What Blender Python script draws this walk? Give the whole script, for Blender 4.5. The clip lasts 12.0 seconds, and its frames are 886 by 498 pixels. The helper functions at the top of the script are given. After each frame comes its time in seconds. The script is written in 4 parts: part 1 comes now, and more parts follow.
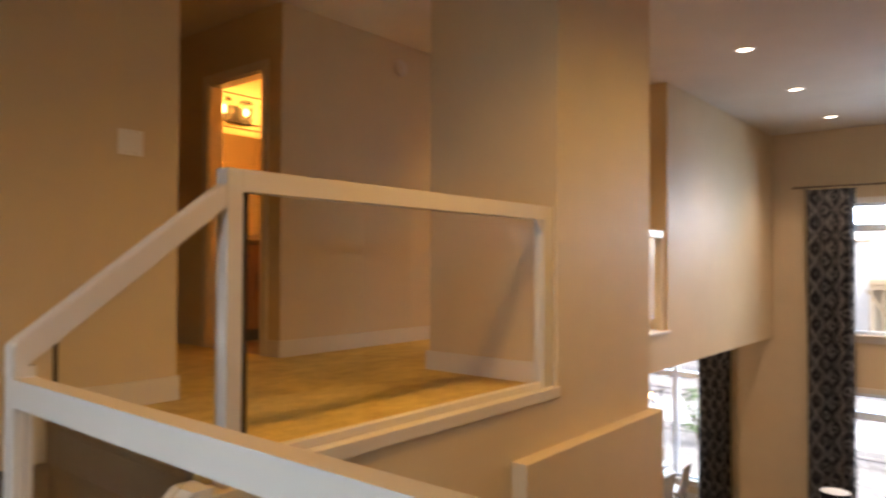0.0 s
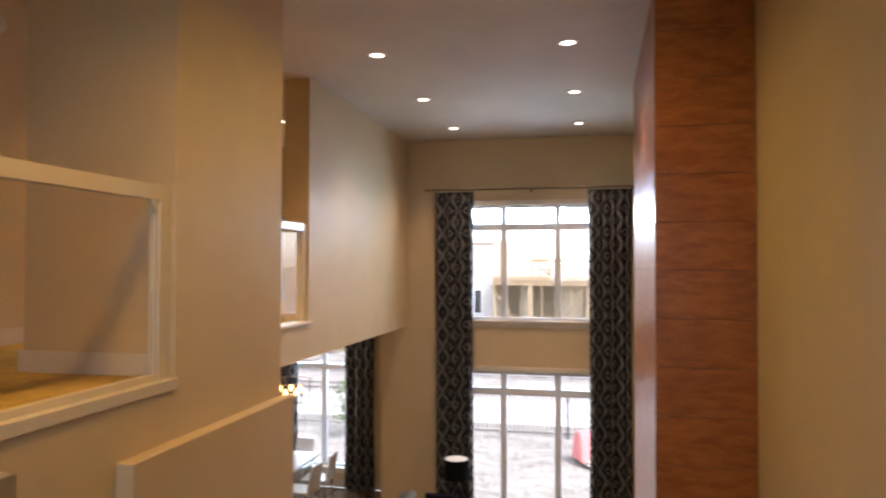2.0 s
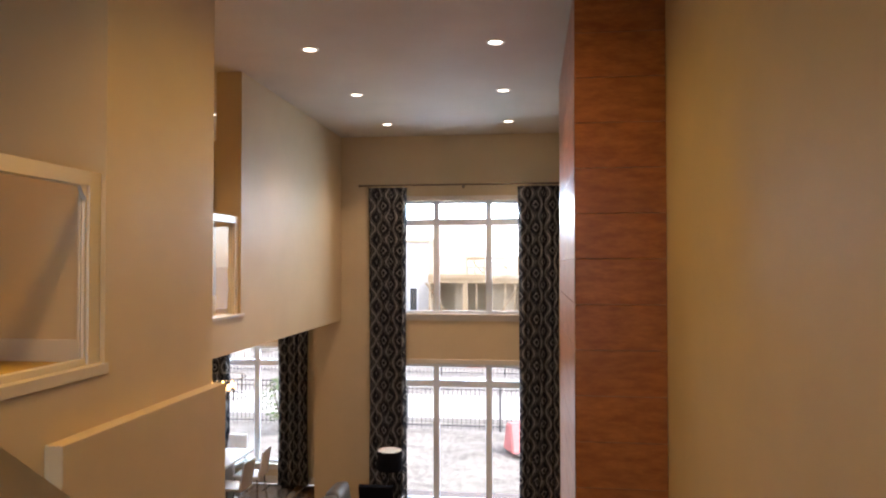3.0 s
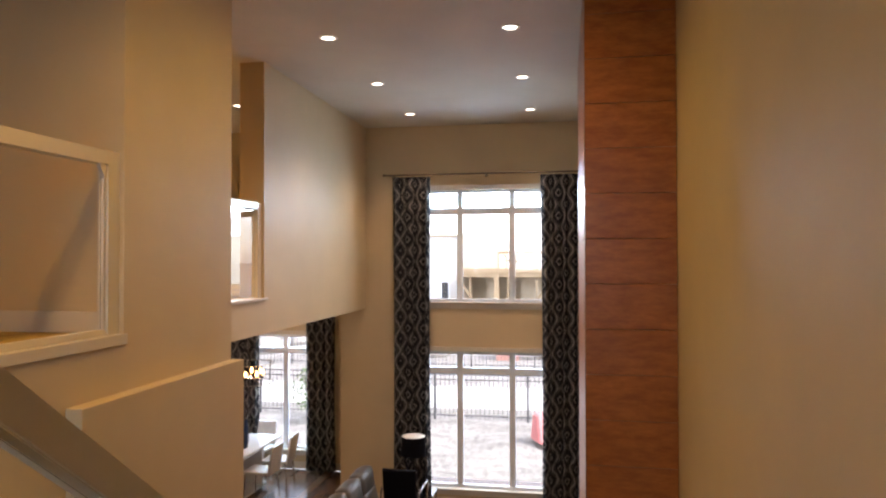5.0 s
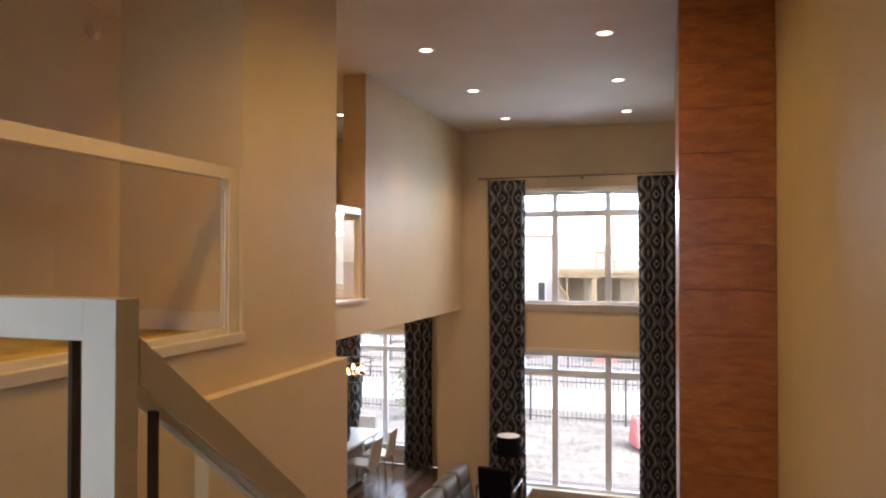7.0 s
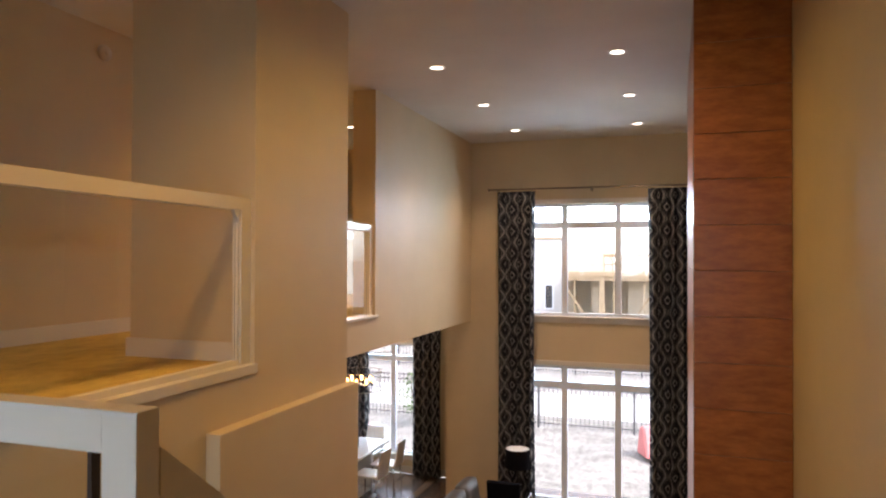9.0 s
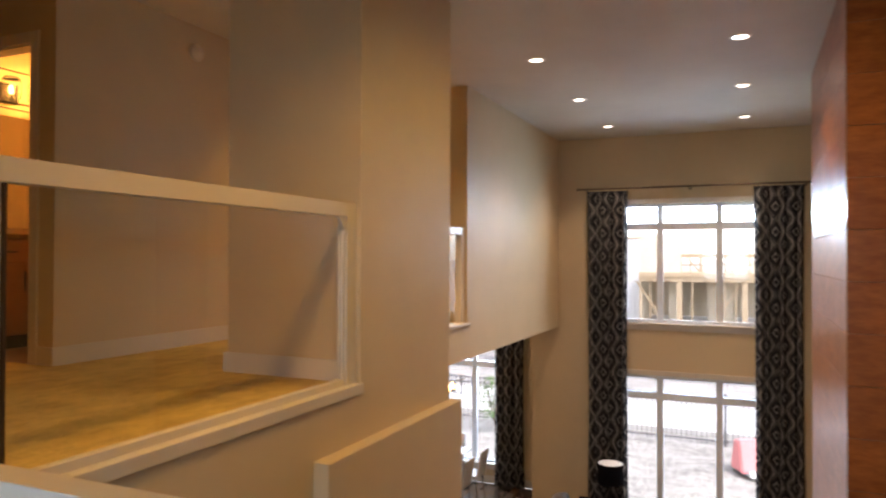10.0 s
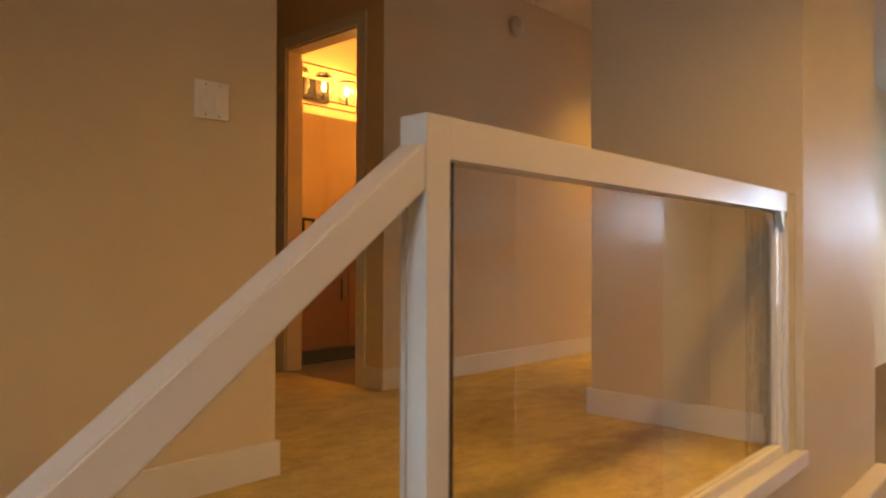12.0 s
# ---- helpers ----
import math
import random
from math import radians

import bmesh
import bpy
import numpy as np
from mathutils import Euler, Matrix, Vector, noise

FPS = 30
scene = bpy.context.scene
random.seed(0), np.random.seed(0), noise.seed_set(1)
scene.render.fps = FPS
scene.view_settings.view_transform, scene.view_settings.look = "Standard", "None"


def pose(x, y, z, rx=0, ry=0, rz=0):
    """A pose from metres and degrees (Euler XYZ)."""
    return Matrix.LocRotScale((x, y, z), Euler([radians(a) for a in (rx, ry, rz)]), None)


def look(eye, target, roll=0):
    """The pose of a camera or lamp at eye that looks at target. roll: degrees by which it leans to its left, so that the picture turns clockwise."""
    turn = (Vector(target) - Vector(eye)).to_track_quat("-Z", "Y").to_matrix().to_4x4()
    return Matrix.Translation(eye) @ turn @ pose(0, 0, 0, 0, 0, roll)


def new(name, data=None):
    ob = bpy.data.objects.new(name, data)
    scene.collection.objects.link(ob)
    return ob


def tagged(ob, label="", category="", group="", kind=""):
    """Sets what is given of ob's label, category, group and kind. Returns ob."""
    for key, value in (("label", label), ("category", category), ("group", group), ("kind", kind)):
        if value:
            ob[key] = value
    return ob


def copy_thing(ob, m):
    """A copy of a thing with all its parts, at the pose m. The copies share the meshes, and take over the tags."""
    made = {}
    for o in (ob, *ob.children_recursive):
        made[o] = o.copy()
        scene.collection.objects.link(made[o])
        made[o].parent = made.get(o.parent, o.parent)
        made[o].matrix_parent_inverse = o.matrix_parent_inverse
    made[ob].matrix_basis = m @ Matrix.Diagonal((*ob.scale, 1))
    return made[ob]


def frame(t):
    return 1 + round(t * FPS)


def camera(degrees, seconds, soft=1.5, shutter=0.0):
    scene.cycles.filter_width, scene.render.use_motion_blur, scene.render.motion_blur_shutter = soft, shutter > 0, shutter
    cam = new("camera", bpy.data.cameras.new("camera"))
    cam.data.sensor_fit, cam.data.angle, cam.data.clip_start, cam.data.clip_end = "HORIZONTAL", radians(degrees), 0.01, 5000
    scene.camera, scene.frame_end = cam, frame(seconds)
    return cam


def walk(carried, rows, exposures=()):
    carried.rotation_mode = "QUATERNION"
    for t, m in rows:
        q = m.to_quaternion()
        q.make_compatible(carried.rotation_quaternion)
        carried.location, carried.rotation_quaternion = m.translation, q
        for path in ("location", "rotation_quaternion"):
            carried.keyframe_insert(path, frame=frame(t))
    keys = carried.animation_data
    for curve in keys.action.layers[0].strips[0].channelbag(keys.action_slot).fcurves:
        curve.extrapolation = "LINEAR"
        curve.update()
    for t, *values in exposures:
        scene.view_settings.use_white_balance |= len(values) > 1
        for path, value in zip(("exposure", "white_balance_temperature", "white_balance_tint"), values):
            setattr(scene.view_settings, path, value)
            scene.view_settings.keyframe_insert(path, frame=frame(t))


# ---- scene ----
cam = camera(64.8, 12.0, soft=2.1, shutter=0.5)
PATH = [
    (0, (0.143, 0.054, 0.672), (1.686, 1.326, 0.707), 0.3),
    (0.5, (0.181, 0.022, 0.652), (1.907, 1.03, 0.691), 0.3),
    (1, (0.241, -0.028, 0.634), (2.075, 0.769, 0.676), 0.1),
    (1.5, (0.287, -0.067, 0.607), (2.19, 0.546, 0.651), 0.1),
    (2, (0.272, -0.115, 0.58), (2.224, 0.315, 0.623), 0.1),
    (2.5, (0.189, -0.146, 0.549), (2.173, 0.104, 0.59), -0.0),
    (4.5, (0.034, -0.338, 0.406), (2.013, -0.054, 0.438), -0.1),
    (5, (0.053, -0.359, 0.397), (2.022, -0.013, 0.426), -0.1),
    (5.5, (0.044, -0.38, 0.372), (2.002, 0.026, 0.394), 0.1),
    (6, (-0.003, -0.387, 0.354), (1.938, 0.093, 0.382), 0.0),
    (6.5, (-0.062, -0.42, 0.394), (1.85, 0.168, 0.422), -0.0),
    (8.5, (-0.233, -0.42, 0.565), (1.664, 0.213, 0.591), 0.1),
    (9, (-0.103, -0.374, 0.623), (1.794, 0.258, 0.649), 0.2),
    (9.5, (0.039, -0.225, 0.644), (1.912, 0.475, 0.669), 0.2),
    (10, (0.172, 0.046, 0.683), (2.002, 0.853, 0.706), 0.2),
    (10.5, (0.324, 0.282, 0.692), (2.075, 1.248, 0.72), 0.0),
    (11, (0.461, 0.552, 0.703), (2.044, 1.774, 0.731), -0.0),
    (11.5, (0.517, 0.918, 0.722), (2.001, 2.258, 0.74), 0.4),
    (12, (0.587, 1.198, 0.729), (2.06, 2.55, 0.749), 0.2),
]
EXPOSURE = [(0, 2.92), (0.5, 2.64), (1.0, 2.6), (1.5, 2.69), (9, 2.7), (10.5, 2.58), (11, 2.48), (11.5, 2.92), (12, 2.92)]
walk(cam, [(t, look(eye, target, roll)) for t, eye, target, roll in PATH], exposures=[(t, stops, 6500, 17) for t, stops in EXPOSURE])

# ---- world, sun, large lights ----
world = bpy.data.worlds.new("world")
scene.world = world
world.use_nodes = True
wn = world.node_tree.nodes
sky = wn.new("ShaderNodeTexSky")
sky.sky_type, sky.sun_disc = "NISHITA", False
sky.sun_elevation, sky.sun_rotation = radians(49), radians(199.5)
sky.air_density, sky.dust_density, sky.ozone_density = 1.0, 1.2, 1.0
overcast = wn.new("ShaderNodeHueSaturation")
overcast.inputs["Saturation"].default_value = 0.4
world.node_tree.links.new(sky.outputs[0], overcast.inputs["Color"])
world.node_tree.links.new(overcast.outputs[0], wn["Background"].inputs[0])
wn["Background"].inputs[1].default_value = 0.15

LAMP_WARM = (1.0, 0.545, 0.12)
LAMP_GOLD = (1.0, 0.645, 0.165)
LAMP_SOFT = (1.0, 0.71, 0.47)


def lamp_object(name, kind, m, energy, colour, **more):
    data = bpy.data.lights.new(name, kind)
    data.energy, data.color = energy, colour
    if kind == "AREA":
        data.shape, data.size, data.size_y = more["shape"], more["size"], more["size_y"]
    elif kind == "SPOT":
        data.spot_size, data.spot_blend, data.shadow_soft_size = more["spot_size"], more["spot_blend"], 0.11
    elif kind == "SUN":
        data.angle = more["angle"]
    else:
        data.shadow_soft_size = 0.04
    ob = new(name, data)
    ob.matrix_world = m
    return ob


sun_direction = Vector((0.22, 0.62, -0.75))
lamp_object("sun_light", "SUN", look((-30, -20, 40), Vector((-30, -20, 40)) + sun_direction), 0.8, (1.0, 0.96, 0.9), angle=radians(20))


BACK = -2.6       # wall behind the landing
DAY = (0.57, 0.81, 1.0)


def skylight(name, eye, target, wide, high, energy, spread=180):
    """Light of the open sky at the head of a window, aimed into the room."""
    ob = lamp_object(name, "AREA", look(eye, target), energy, DAY, shape="RECTANGLE", size=wide, size_y=high)
    ob.data.spread = radians(spread)


skylight("skylight_upper", (10.90, 0.87, 1.32), (9.9, 1.0, 0.9), 1.8, 0.25, 8.5, 150)
skylight("skylight_lower", (11.22, 0.87, -0.62), (8.8, 0.87, -2.6), 1.9, 0.55, 17)
skylight("skylight_dining", (12.64, 4.9, -0.58), (10.4, 4.7, -2.7), 1.7, 0.55, 38)
skylight("skylight_landing", (BACK - 0.13, 0.8, 0.8), (1.0, 1.1, 0.02), 1.3, 1.6, 1.15, 58)

# ---- materials ----


class Nodes:
    """A principled material with a few short ways to add nodes."""

    def __init__(self, name, rough=0.5, metal=0.0, spec=0.5):
        self.mat = bpy.data.materials.new(name)
        self.mat.use_nodes = True
        self.tree = self.mat.node_tree
        self.bsdf = self.tree.nodes["Principled BSDF"]
        self.bsdf.inputs["Roughness"].default_value = rough
        self.bsdf.inputs["Metallic"].default_value = metal
        self.bsdf.inputs["Specular IOR Level"].default_value = spec
        self.coord = self.tree.nodes.new("ShaderNodeTexCoord")

    def add(self, kind, **inputs):
        n = self.tree.nodes.new(kind)
        for k, v in inputs.items():
            n.inputs[k.replace("_", " ")].default_value = v
        return n

    def link(self, a, b):
        self.tree.links.new(a, b)

    def space(self, scale=(1, 1, 1), which="Object"):
        m = self.add("ShaderNodeMapping")
        m.inputs["Scale"].default_value = scale
        self.link(self.coord.outputs[which], m.inputs["Vector"])
        return m.outputs[0]

    def noise(self, scale, vec=None, detail=4.0, rough=0.55):
        n = self.add("ShaderNodeTexNoise", Scale=scale, Detail=detail, Roughness=rough)
        if vec is None:
            vec = self.coord.outputs["Object"]
        self.link(vec, n.inputs["Vector"])
        return n.outputs["Fac"]

    def ramp(self, fac, stops):
        r = self.add("ShaderNodeValToRGB")
        e = r.color_ramp.elements
        while len(e) < len(stops):
            e.new(0.5)
        for k, (p, c) in enumerate(stops):
            e[k].position, e[k].color = p, (*c, 1)
        self.link(fac, r.inputs[0])
        return r.outputs[0]

    def math(self, op, a, b=None, c=None):
        n = self.add("ShaderNodeMath")
        n.operation = op
        for k, v in enumerate((a, b, c)):
            if v is None:
                continue
            if isinstance(v, (int, float)):
                n.inputs[k].default_value = v
            else:
                self.link(v, n.inputs[k])
        return n.outputs[0]

    def mix(self, fac, a, b, blend="MIX"):
        n = self.add("ShaderNodeMix")
        n.data_type, n.blend_type = "RGBA", blend
        for sock, v in ((n.inputs[0], fac), (n.inputs[6], a), (n.inputs[7], b)):
            if isinstance(v, (int, float)):
                sock.default_value = v
            elif isinstance(v, tuple):
                sock.default_value = (*v, 1)
            else:
                self.link(v, sock)
        return n.outputs[2]

    def colour(self, out):
        if isinstance(out, tuple):
            self.bsdf.inputs["Base Color"].default_value = (*out, 1)
        else:
            self.link(out, self.bsdf.inputs["Base Color"])
        return self

    def rough(self, out):
        self.link(out, self.bsdf.inputs["Roughness"])
        return self

    def bump(self, out, strength, distance=0.01):
        b = self.add("ShaderNodeBump", Strength=strength, Distance=distance)
        self.link(out, b.inputs["Height"])
        self.link(b.outputs[0], self.bsdf.inputs["Normal"])
        return self


def shade(c, k):
    return tuple(min(1.0, v * k) for v in c)


def paint(name, c, rough=0.5, spec=0.4, grain=0.08):
    """Rolled wall paint: faint blotches and orange-peel relief."""
    n = Nodes(name, rough, 0, spec)
    blotch = n.noise(1.3, detail=3)
    n.colour(n.ramp(blotch, [(0.3, shade(c, 0.95)), (0.7, shade(c, 1.04))]))
    n.rough(n.math("MULTIPLY_ADD", n.noise(3.0, detail=5), 0.16, rough - 0.08))
    n.bump(n.noise(240, detail=2), grain, 0.002)
    return n.mat


def plain(name, c, rough=0.5, metal=0.0, wear=0.08, scale=14):
    """A smooth manufactured surface with slight smudges."""
    n = Nodes(name, rough, metal)
    f = n.noise(scale, detail=5)
    n.colour(n.ramp(f, [(0.3, shade(c, 1 - wear)), (0.7, shade(c, 1 + wear))]))
    n.rough(n.math("MULTIPLY_ADD", f, 0.14, max(0.02, rough - 0.07)))
    return n.mat


def glow(name, c, strength):
    n = Nodes(name, 0.4)
    n.colour(c)
    n.bsdf.inputs["Emission Color"].default_value = (*c, 1)
    n.bsdf.inputs["Emission Strength"].default_value = strength
    return n.mat


def glass(name, tint=(0.97, 0.985, 0.98), rough=0.0):
    n = Nodes(name, rough)
    n.colour(tint)
    n.bsdf.inputs["Transmission Weight"].default_value = 1.0
    n.bsdf.inputs["IOR"].default_value = 1.45
    return n.mat


WALL = paint("wall_paint_greige", (0.635, 0.505, 0.315), 0.55, 0.32)
CEIL = paint("ceiling_paint_matt", (0.66, 0.60, 0.52), 0.8, 0.2, 0.2)
TRIM = paint("trim_enamel_white", (0.69, 0.63, 0.54), 0.32, 0.5, 0.02)
FRAME_WHITE = plain("window_vinyl_white", (0.74, 0.79, 0.86), 0.35, 0, 0.03)
GLASS = glass("clear_glass")
PANE = glass("window_pane_glass", (0.99, 0.995, 1.0))
GROUT = plain("tan_grout", (0.42, 0.24, 0.12), 0.8)
GASKET = plain("dark_gasket", (0.04, 0.025, 0.016), 0.5)
BRONZE = plain("aged_bronze", (0.20, 0.15, 0.10), 0.3, 1.0)
CHROME = plain("chrome", (0.75, 0.75, 0.76), 0.12, 1.0, 0.05)
BLACK_METAL = plain("black_metal", (0.02, 0.018, 0.016), 0.4, 0.6)
BLACK_FABRIC = plain("black_fabric", (0.006, 0.006, 0.009), 0.95, 0, 0.3, 60)
BLACK_FABRIC.node_tree.nodes["Principled BSDF"].inputs["Specular IOR Level"].default_value = 0.08
WHITE_LACQUER = plain("white_lacquer", (0.80, 0.80, 0.79), 0.08, 0, 0.02)
CREAM_LEATHER = plain("cream_leatherette", (0.82, 0.81, 0.80), 0.4, 0, 0.05)
LAMP_DISC = glow("downlight_lens", (1.0, 0.88, 0.72), 1.2)
BULB = glow("warm_bulb", (1.0, 0.50, 0.13), 2.2)
MIRROR = plain("mirror_silver", (0.9, 0.9, 0.9), 0.01, 1.0, 0.0)
BLUE_GLAZE = plain("blue_glaze", (0.02, 0.035, 0.09), 0.15)
PLASTIC_WHITE = plain("white_plastic", (0.78, 0.74, 0.68), 0.35, 0, 0.02)
ALMOND = plain("almond_plastic", (0.62, 0.53, 0.42), 0.35, 0, 0.02)
DARK_PANE = plain("dark_window_pane", (0.05, 0.055, 0.06), 0.1)
RED_PLASTIC = plain("red_plastic", (0.52, 0.17, 0.17), 0.5)
RUSTED_RED = plain("faded_red_paint", (0.42, 0.22, 0.18), 0.7, 0, 0.2)
FENCE_METAL = plain("weathered_black_metal", (0.05, 0.05, 0.055), 0.5)


def carpet_material():
    n = Nodes("cut_pile_carpet", 0.95, 0, 0.1)
    pile = n.noise(220, detail=3, rough=0.7)
    tread = n.noise(2.2, detail=4)
    tuft = n.noise(38, detail=4, rough=0.65)
    base = n.ramp(tread, [(0.32, (0.42, 0.28, 0.09)), (0.62, (0.84, 0.62, 0.18))])
    track = n.noise(7.0, n.space((1, 1.6, 1)), 5, 0.6)
    base = n.mix(0.45, base, n.ramp(track, [(0.35, (0.37, 0.25, 0.085)), (0.62, (0.88, 0.66, 0.22))]))
    n.colour(n.mix(0.35, base, n.ramp(tuft, [(0.3, (0.34, 0.23, 0.10)), (0.7, (0.84, 0.63, 0.28))])))
    n.bump(n.math("ADD", pile, n.math("MULTIPLY", tuft, 1.5)), 0.9, 0.006)
    return n.mat


def tile_wood_material():
    """Glazed porcelain that imitates cherry wood, each slab with its own veining."""
    n = Nodes("wood_look_porcelain", 0.26, 0, 0.5)
    info = n.add("ShaderNodeObjectInfo")
    rnd = info.outputs["Random"]
    shift = n.add("ShaderNodeVectorMath")
    shift.operation = "ADD"
    comb = n.add("ShaderNodeCombineXYZ")
    for k in range(3):
        n.link(n.math("MULTIPLY", rnd, 17.0 + 9 * k), comb.inputs[k])
    n.link(n.coord.outputs["Object"], shift.inputs[0])
    n.link(comb.outputs[0], shift.inputs[1])
    m = n.add("ShaderNodeMapping")
    m.inputs["Scale"].default_value = (2.2, 2.2, 8.0)
    n.link(shift.outputs[0], m.inputs["Vector"])
    vein = n.noise(1.5, m.outputs[0], 6, 0.62)
    fine = n.noise(2.2, m.outputs[0], 7, 0.7)
    blot = n.noise(3.4, shift.outputs[0], 5, 0.65)
    c = n.ramp(vein, [(0.2, (0.40, 0.128, 0.024)), (0.45, (0.46, 0.152, 0.030)), (0.62, (0.50, 0.172, 0.036)), (0.85, (0.55, 0.20, 0.046))])
    c = n.mix(0.6, c, n.ramp(fine, [(0.36, (0.23, 0.064, 0.015)), (0.64, (0.70, 0.27, 0.068))]))
    c = n.mix(n.math("MULTIPLY", blot, 0.75), c, (0.27, 0.09, 0.027))
    n.colour(c)
    n.rough(n.math("MULTIPLY_ADD", blot, 0.12, 0.26))
    n.bump(fine, 0.02, 0.001)
    return n.mat


def hardwood_material():
    n = Nodes("dark_walnut_floorboard", 0.2, 0, 0.5)
    info = n.add("ShaderNodeObjectInfo")
    rnd = info.outputs["Random"]
    m = n.space((1.5, 22, 22))
    grain = n.noise(3.0, m, 6, 0.6)
    tone = n.ramp(rnd, [(0.0, (0.035, 0.017, 0.010)), (0.35, (0.075, 0.036, 0.02)), (0.7, (0.15, 0.078, 0.042)), (1.0, (0.24, 0.14, 0.08))])
    n.colour(n.mix(0.55, tone, n.ramp(grain, [(0.3, (0.02, 0.01, 0.006)), (0.75, (0.16, 0.085, 0.047))])))
    n.rough(n.math("MULTIPLY_ADD", grain, 0.18, 0.14))
    n.bump(grain, 0.12, 0.003)
    return n.mat


def curtain_material():
    """Dark woven cloth with pale ogee lines and diamonds; UV in metres of flat cloth."""
    n = Nodes("ogee_curtain_cloth", 0.8, 0, 0.2)
    sep = n.add("ShaderNodeSeparateXYZ")
    n.link(n.coord.outputs["UV"], sep.inputs[0])
    u = n.math("DIVIDE", sep.outputs[0], 0.34)
    v = n.math("DIVIDE", sep.outputs[1], 0.34)
    wave = n.math("COSINE", n.math("MULTIPLY", v, math.tau))
    fu = n.math("ABSOLUTE", n.math("SUBTRACT", n.math("FRACT", u), 0.5))
    edge = n.math("MULTIPLY_ADD", wave, 0.13, 0.25)
    d1 = n.math("ABSOLUTE", n.math("SUBTRACT", fu, edge))
    line1 = n.math("LESS_THAN", d1, 0.040)
    line2 = n.math("LESS_THAN", n.math("ABSOLUTE", n.math("SUBTRACT", d1, 0.10)), 0.016)
    fv = n.math("ABSOLUTE", n.math("SUBTRACT", n.math("FRACT", n.math("ADD", v, 0.5)), 0.5))
    dia = n.math("ADD", n.math("MULTIPLY", fu, 1.0), n.math("MULTIPLY", fv, 0.8))
    ring = n.math("LESS_THAN", n.math("ABSOLUTE", n.math("SUBTRACT", dia, 0.13)), 0.026)
    fu2 = n.math("SUBTRACT", 0.5, fu)
    fv2 = n.math("SUBTRACT", 0.5, fv)
    dia2 = n.math("ADD", fu2, n.math("MULTIPLY", fv2, 0.8))
    ring2 = n.math("LESS_THAN", n.math("ABSOLUTE", n.math("SUBTRACT", dia2, 0.11)), 0.022)
    strong = n.math("MAXIMUM", n.math("MAXIMUM", line1, ring), ring2)
    weave = n.noise(420, n.coord.outputs["UV"], 2)
    pale = n.ramp(weave, [(0.3, (0.19, 0.185, 0.18)), (0.7, (0.28, 0.27, 0.26))])
    dark = n.ramp(weave, [(0.3, (0.008, 0.009, 0.012)), (0.7, (0.018, 0.019, 0.024))])
    c = n.mix(n.math("MULTIPLY", line2, 0.75), dark, (0.17, 0.16, 0.15))
    n.colour(n.mix(strong, c, pale))
    n.bump(weave, 0.25, 0.002)
    return n.mat


def leather_material():
    n = Nodes("grey_leather", 0.38, 0, 0.5)
    crease = n.add("ShaderNodeTexVoronoi", Scale=160)
    n.link(n.coord.outputs["Object"], crease.inputs["Vector"])
    f = n.noise(6, detail=5)
    n.colour(n.ramp(f, [(0.3, (0.055, 0.052, 0.048)), (0.7, (0.10, 0.095, 0.088))]))
    n.bump(n.math("ADD", n.math("MULTIPLY", crease.outputs["Distance"], 0.3), n.noise(12, detail=4)), 0.3, 0.006)
    return n.mat


def ground_material():
    """Churned pale earth: dry sheets, wheel ruts and dark clods."""
    n = Nodes("bare_earth", 0.95, 0, 0.1)
    a, b = n.noise(0.35, detail=6), n.noise(9.0, n.space((0.6, 1, 1)), 8, 0.75)
    rut = n.noise(1.1, n.space((2.2, 0.5, 1)), 5, 0.6)
    clod = n.noise(26, detail=5, rough=0.7)
    c = n.ramp(a, [(0.3, (0.24, 0.225, 0.21)), (0.55, (0.32, 0.305, 0.285)), (0.75, (0.42, 0.405, 0.385))])
    c = n.mix(0.4, c, n.ramp(rut, [(0.38, (0.10, 0.09, 0.08)), (0.6, (0.42, 0.40, 0.37))]))
    c = n.mix(0.4, c, n.ramp(b, [(0.35, (0.06, 0.054, 0.048)), (0.62, (0.40, 0.38, 0.35))]))
    n.colour(n.mix(n.ramp(clod, [(0.60, (0, 0, 0)), (0.68, (0.7, 0.7, 0.7))]), c, (0.07, 0.06, 0.052)))
    n.bump(b, 0.8, 0.08)
    return n.mat


def board_material(name, c0, c1, scale=(3, 3, 3), rough=0.8):
    n = Nodes(name, rough, 0, 0.2)
    f = n.noise(4.0, n.space(scale), 6, 0.65)
    n.colour(n.ramp(f, [(0.3, c0), (0.7, c1)]))
    n.bump(f, 0.3, 0.01)
    return n.mat


CARPET = carpet_material()
CARPET_BROWN = board_material("brown_stair_carpet", (0.06, 0.038, 0.024), (0.11, 0.072, 0.046), (40, 40, 40), 0.95)
TILE = tile_wood_material()
HARDWOOD = hardwood_material()
CURTAIN = curtain_material()
LEATHER = leather_material()
EARTH = ground_material()
CONCRETE = board_material("pale_concrete", (0.38, 0.37, 0.36), (0.46, 0.455, 0.44), (1, 1, 1))
PLYWOOD = board_material("strand_board", (0.42, 0.36, 0.27), (0.54, 0.47, 0.36), (2, 2, 5))
STUD = board_material("spruce_stud", (0.28, 0.21, 0.13), (0.38, 0.29, 0.19), (6, 6, 1))
WRAP = board_material("white_housewrap", (0.50, 0.50, 0.50), (0.58, 0.58, 0.57), (1, 1, 1))
SIDING = board_material("beige_siding", (0.24, 0.20, 0.14), (0.31, 0.26, 0.19), (1, 1, 6))
ROOFING = board_material("dark_shingle", (0.06, 0.06, 0.065), (0.11, 0.11, 0.115), (8, 8, 8))
MAPLE = board_material("reddish_stained_maple", (0.26, 0.10, 0.045), (0.36, 0.15, 0.07), (14, 14, 1.5), 0.4)
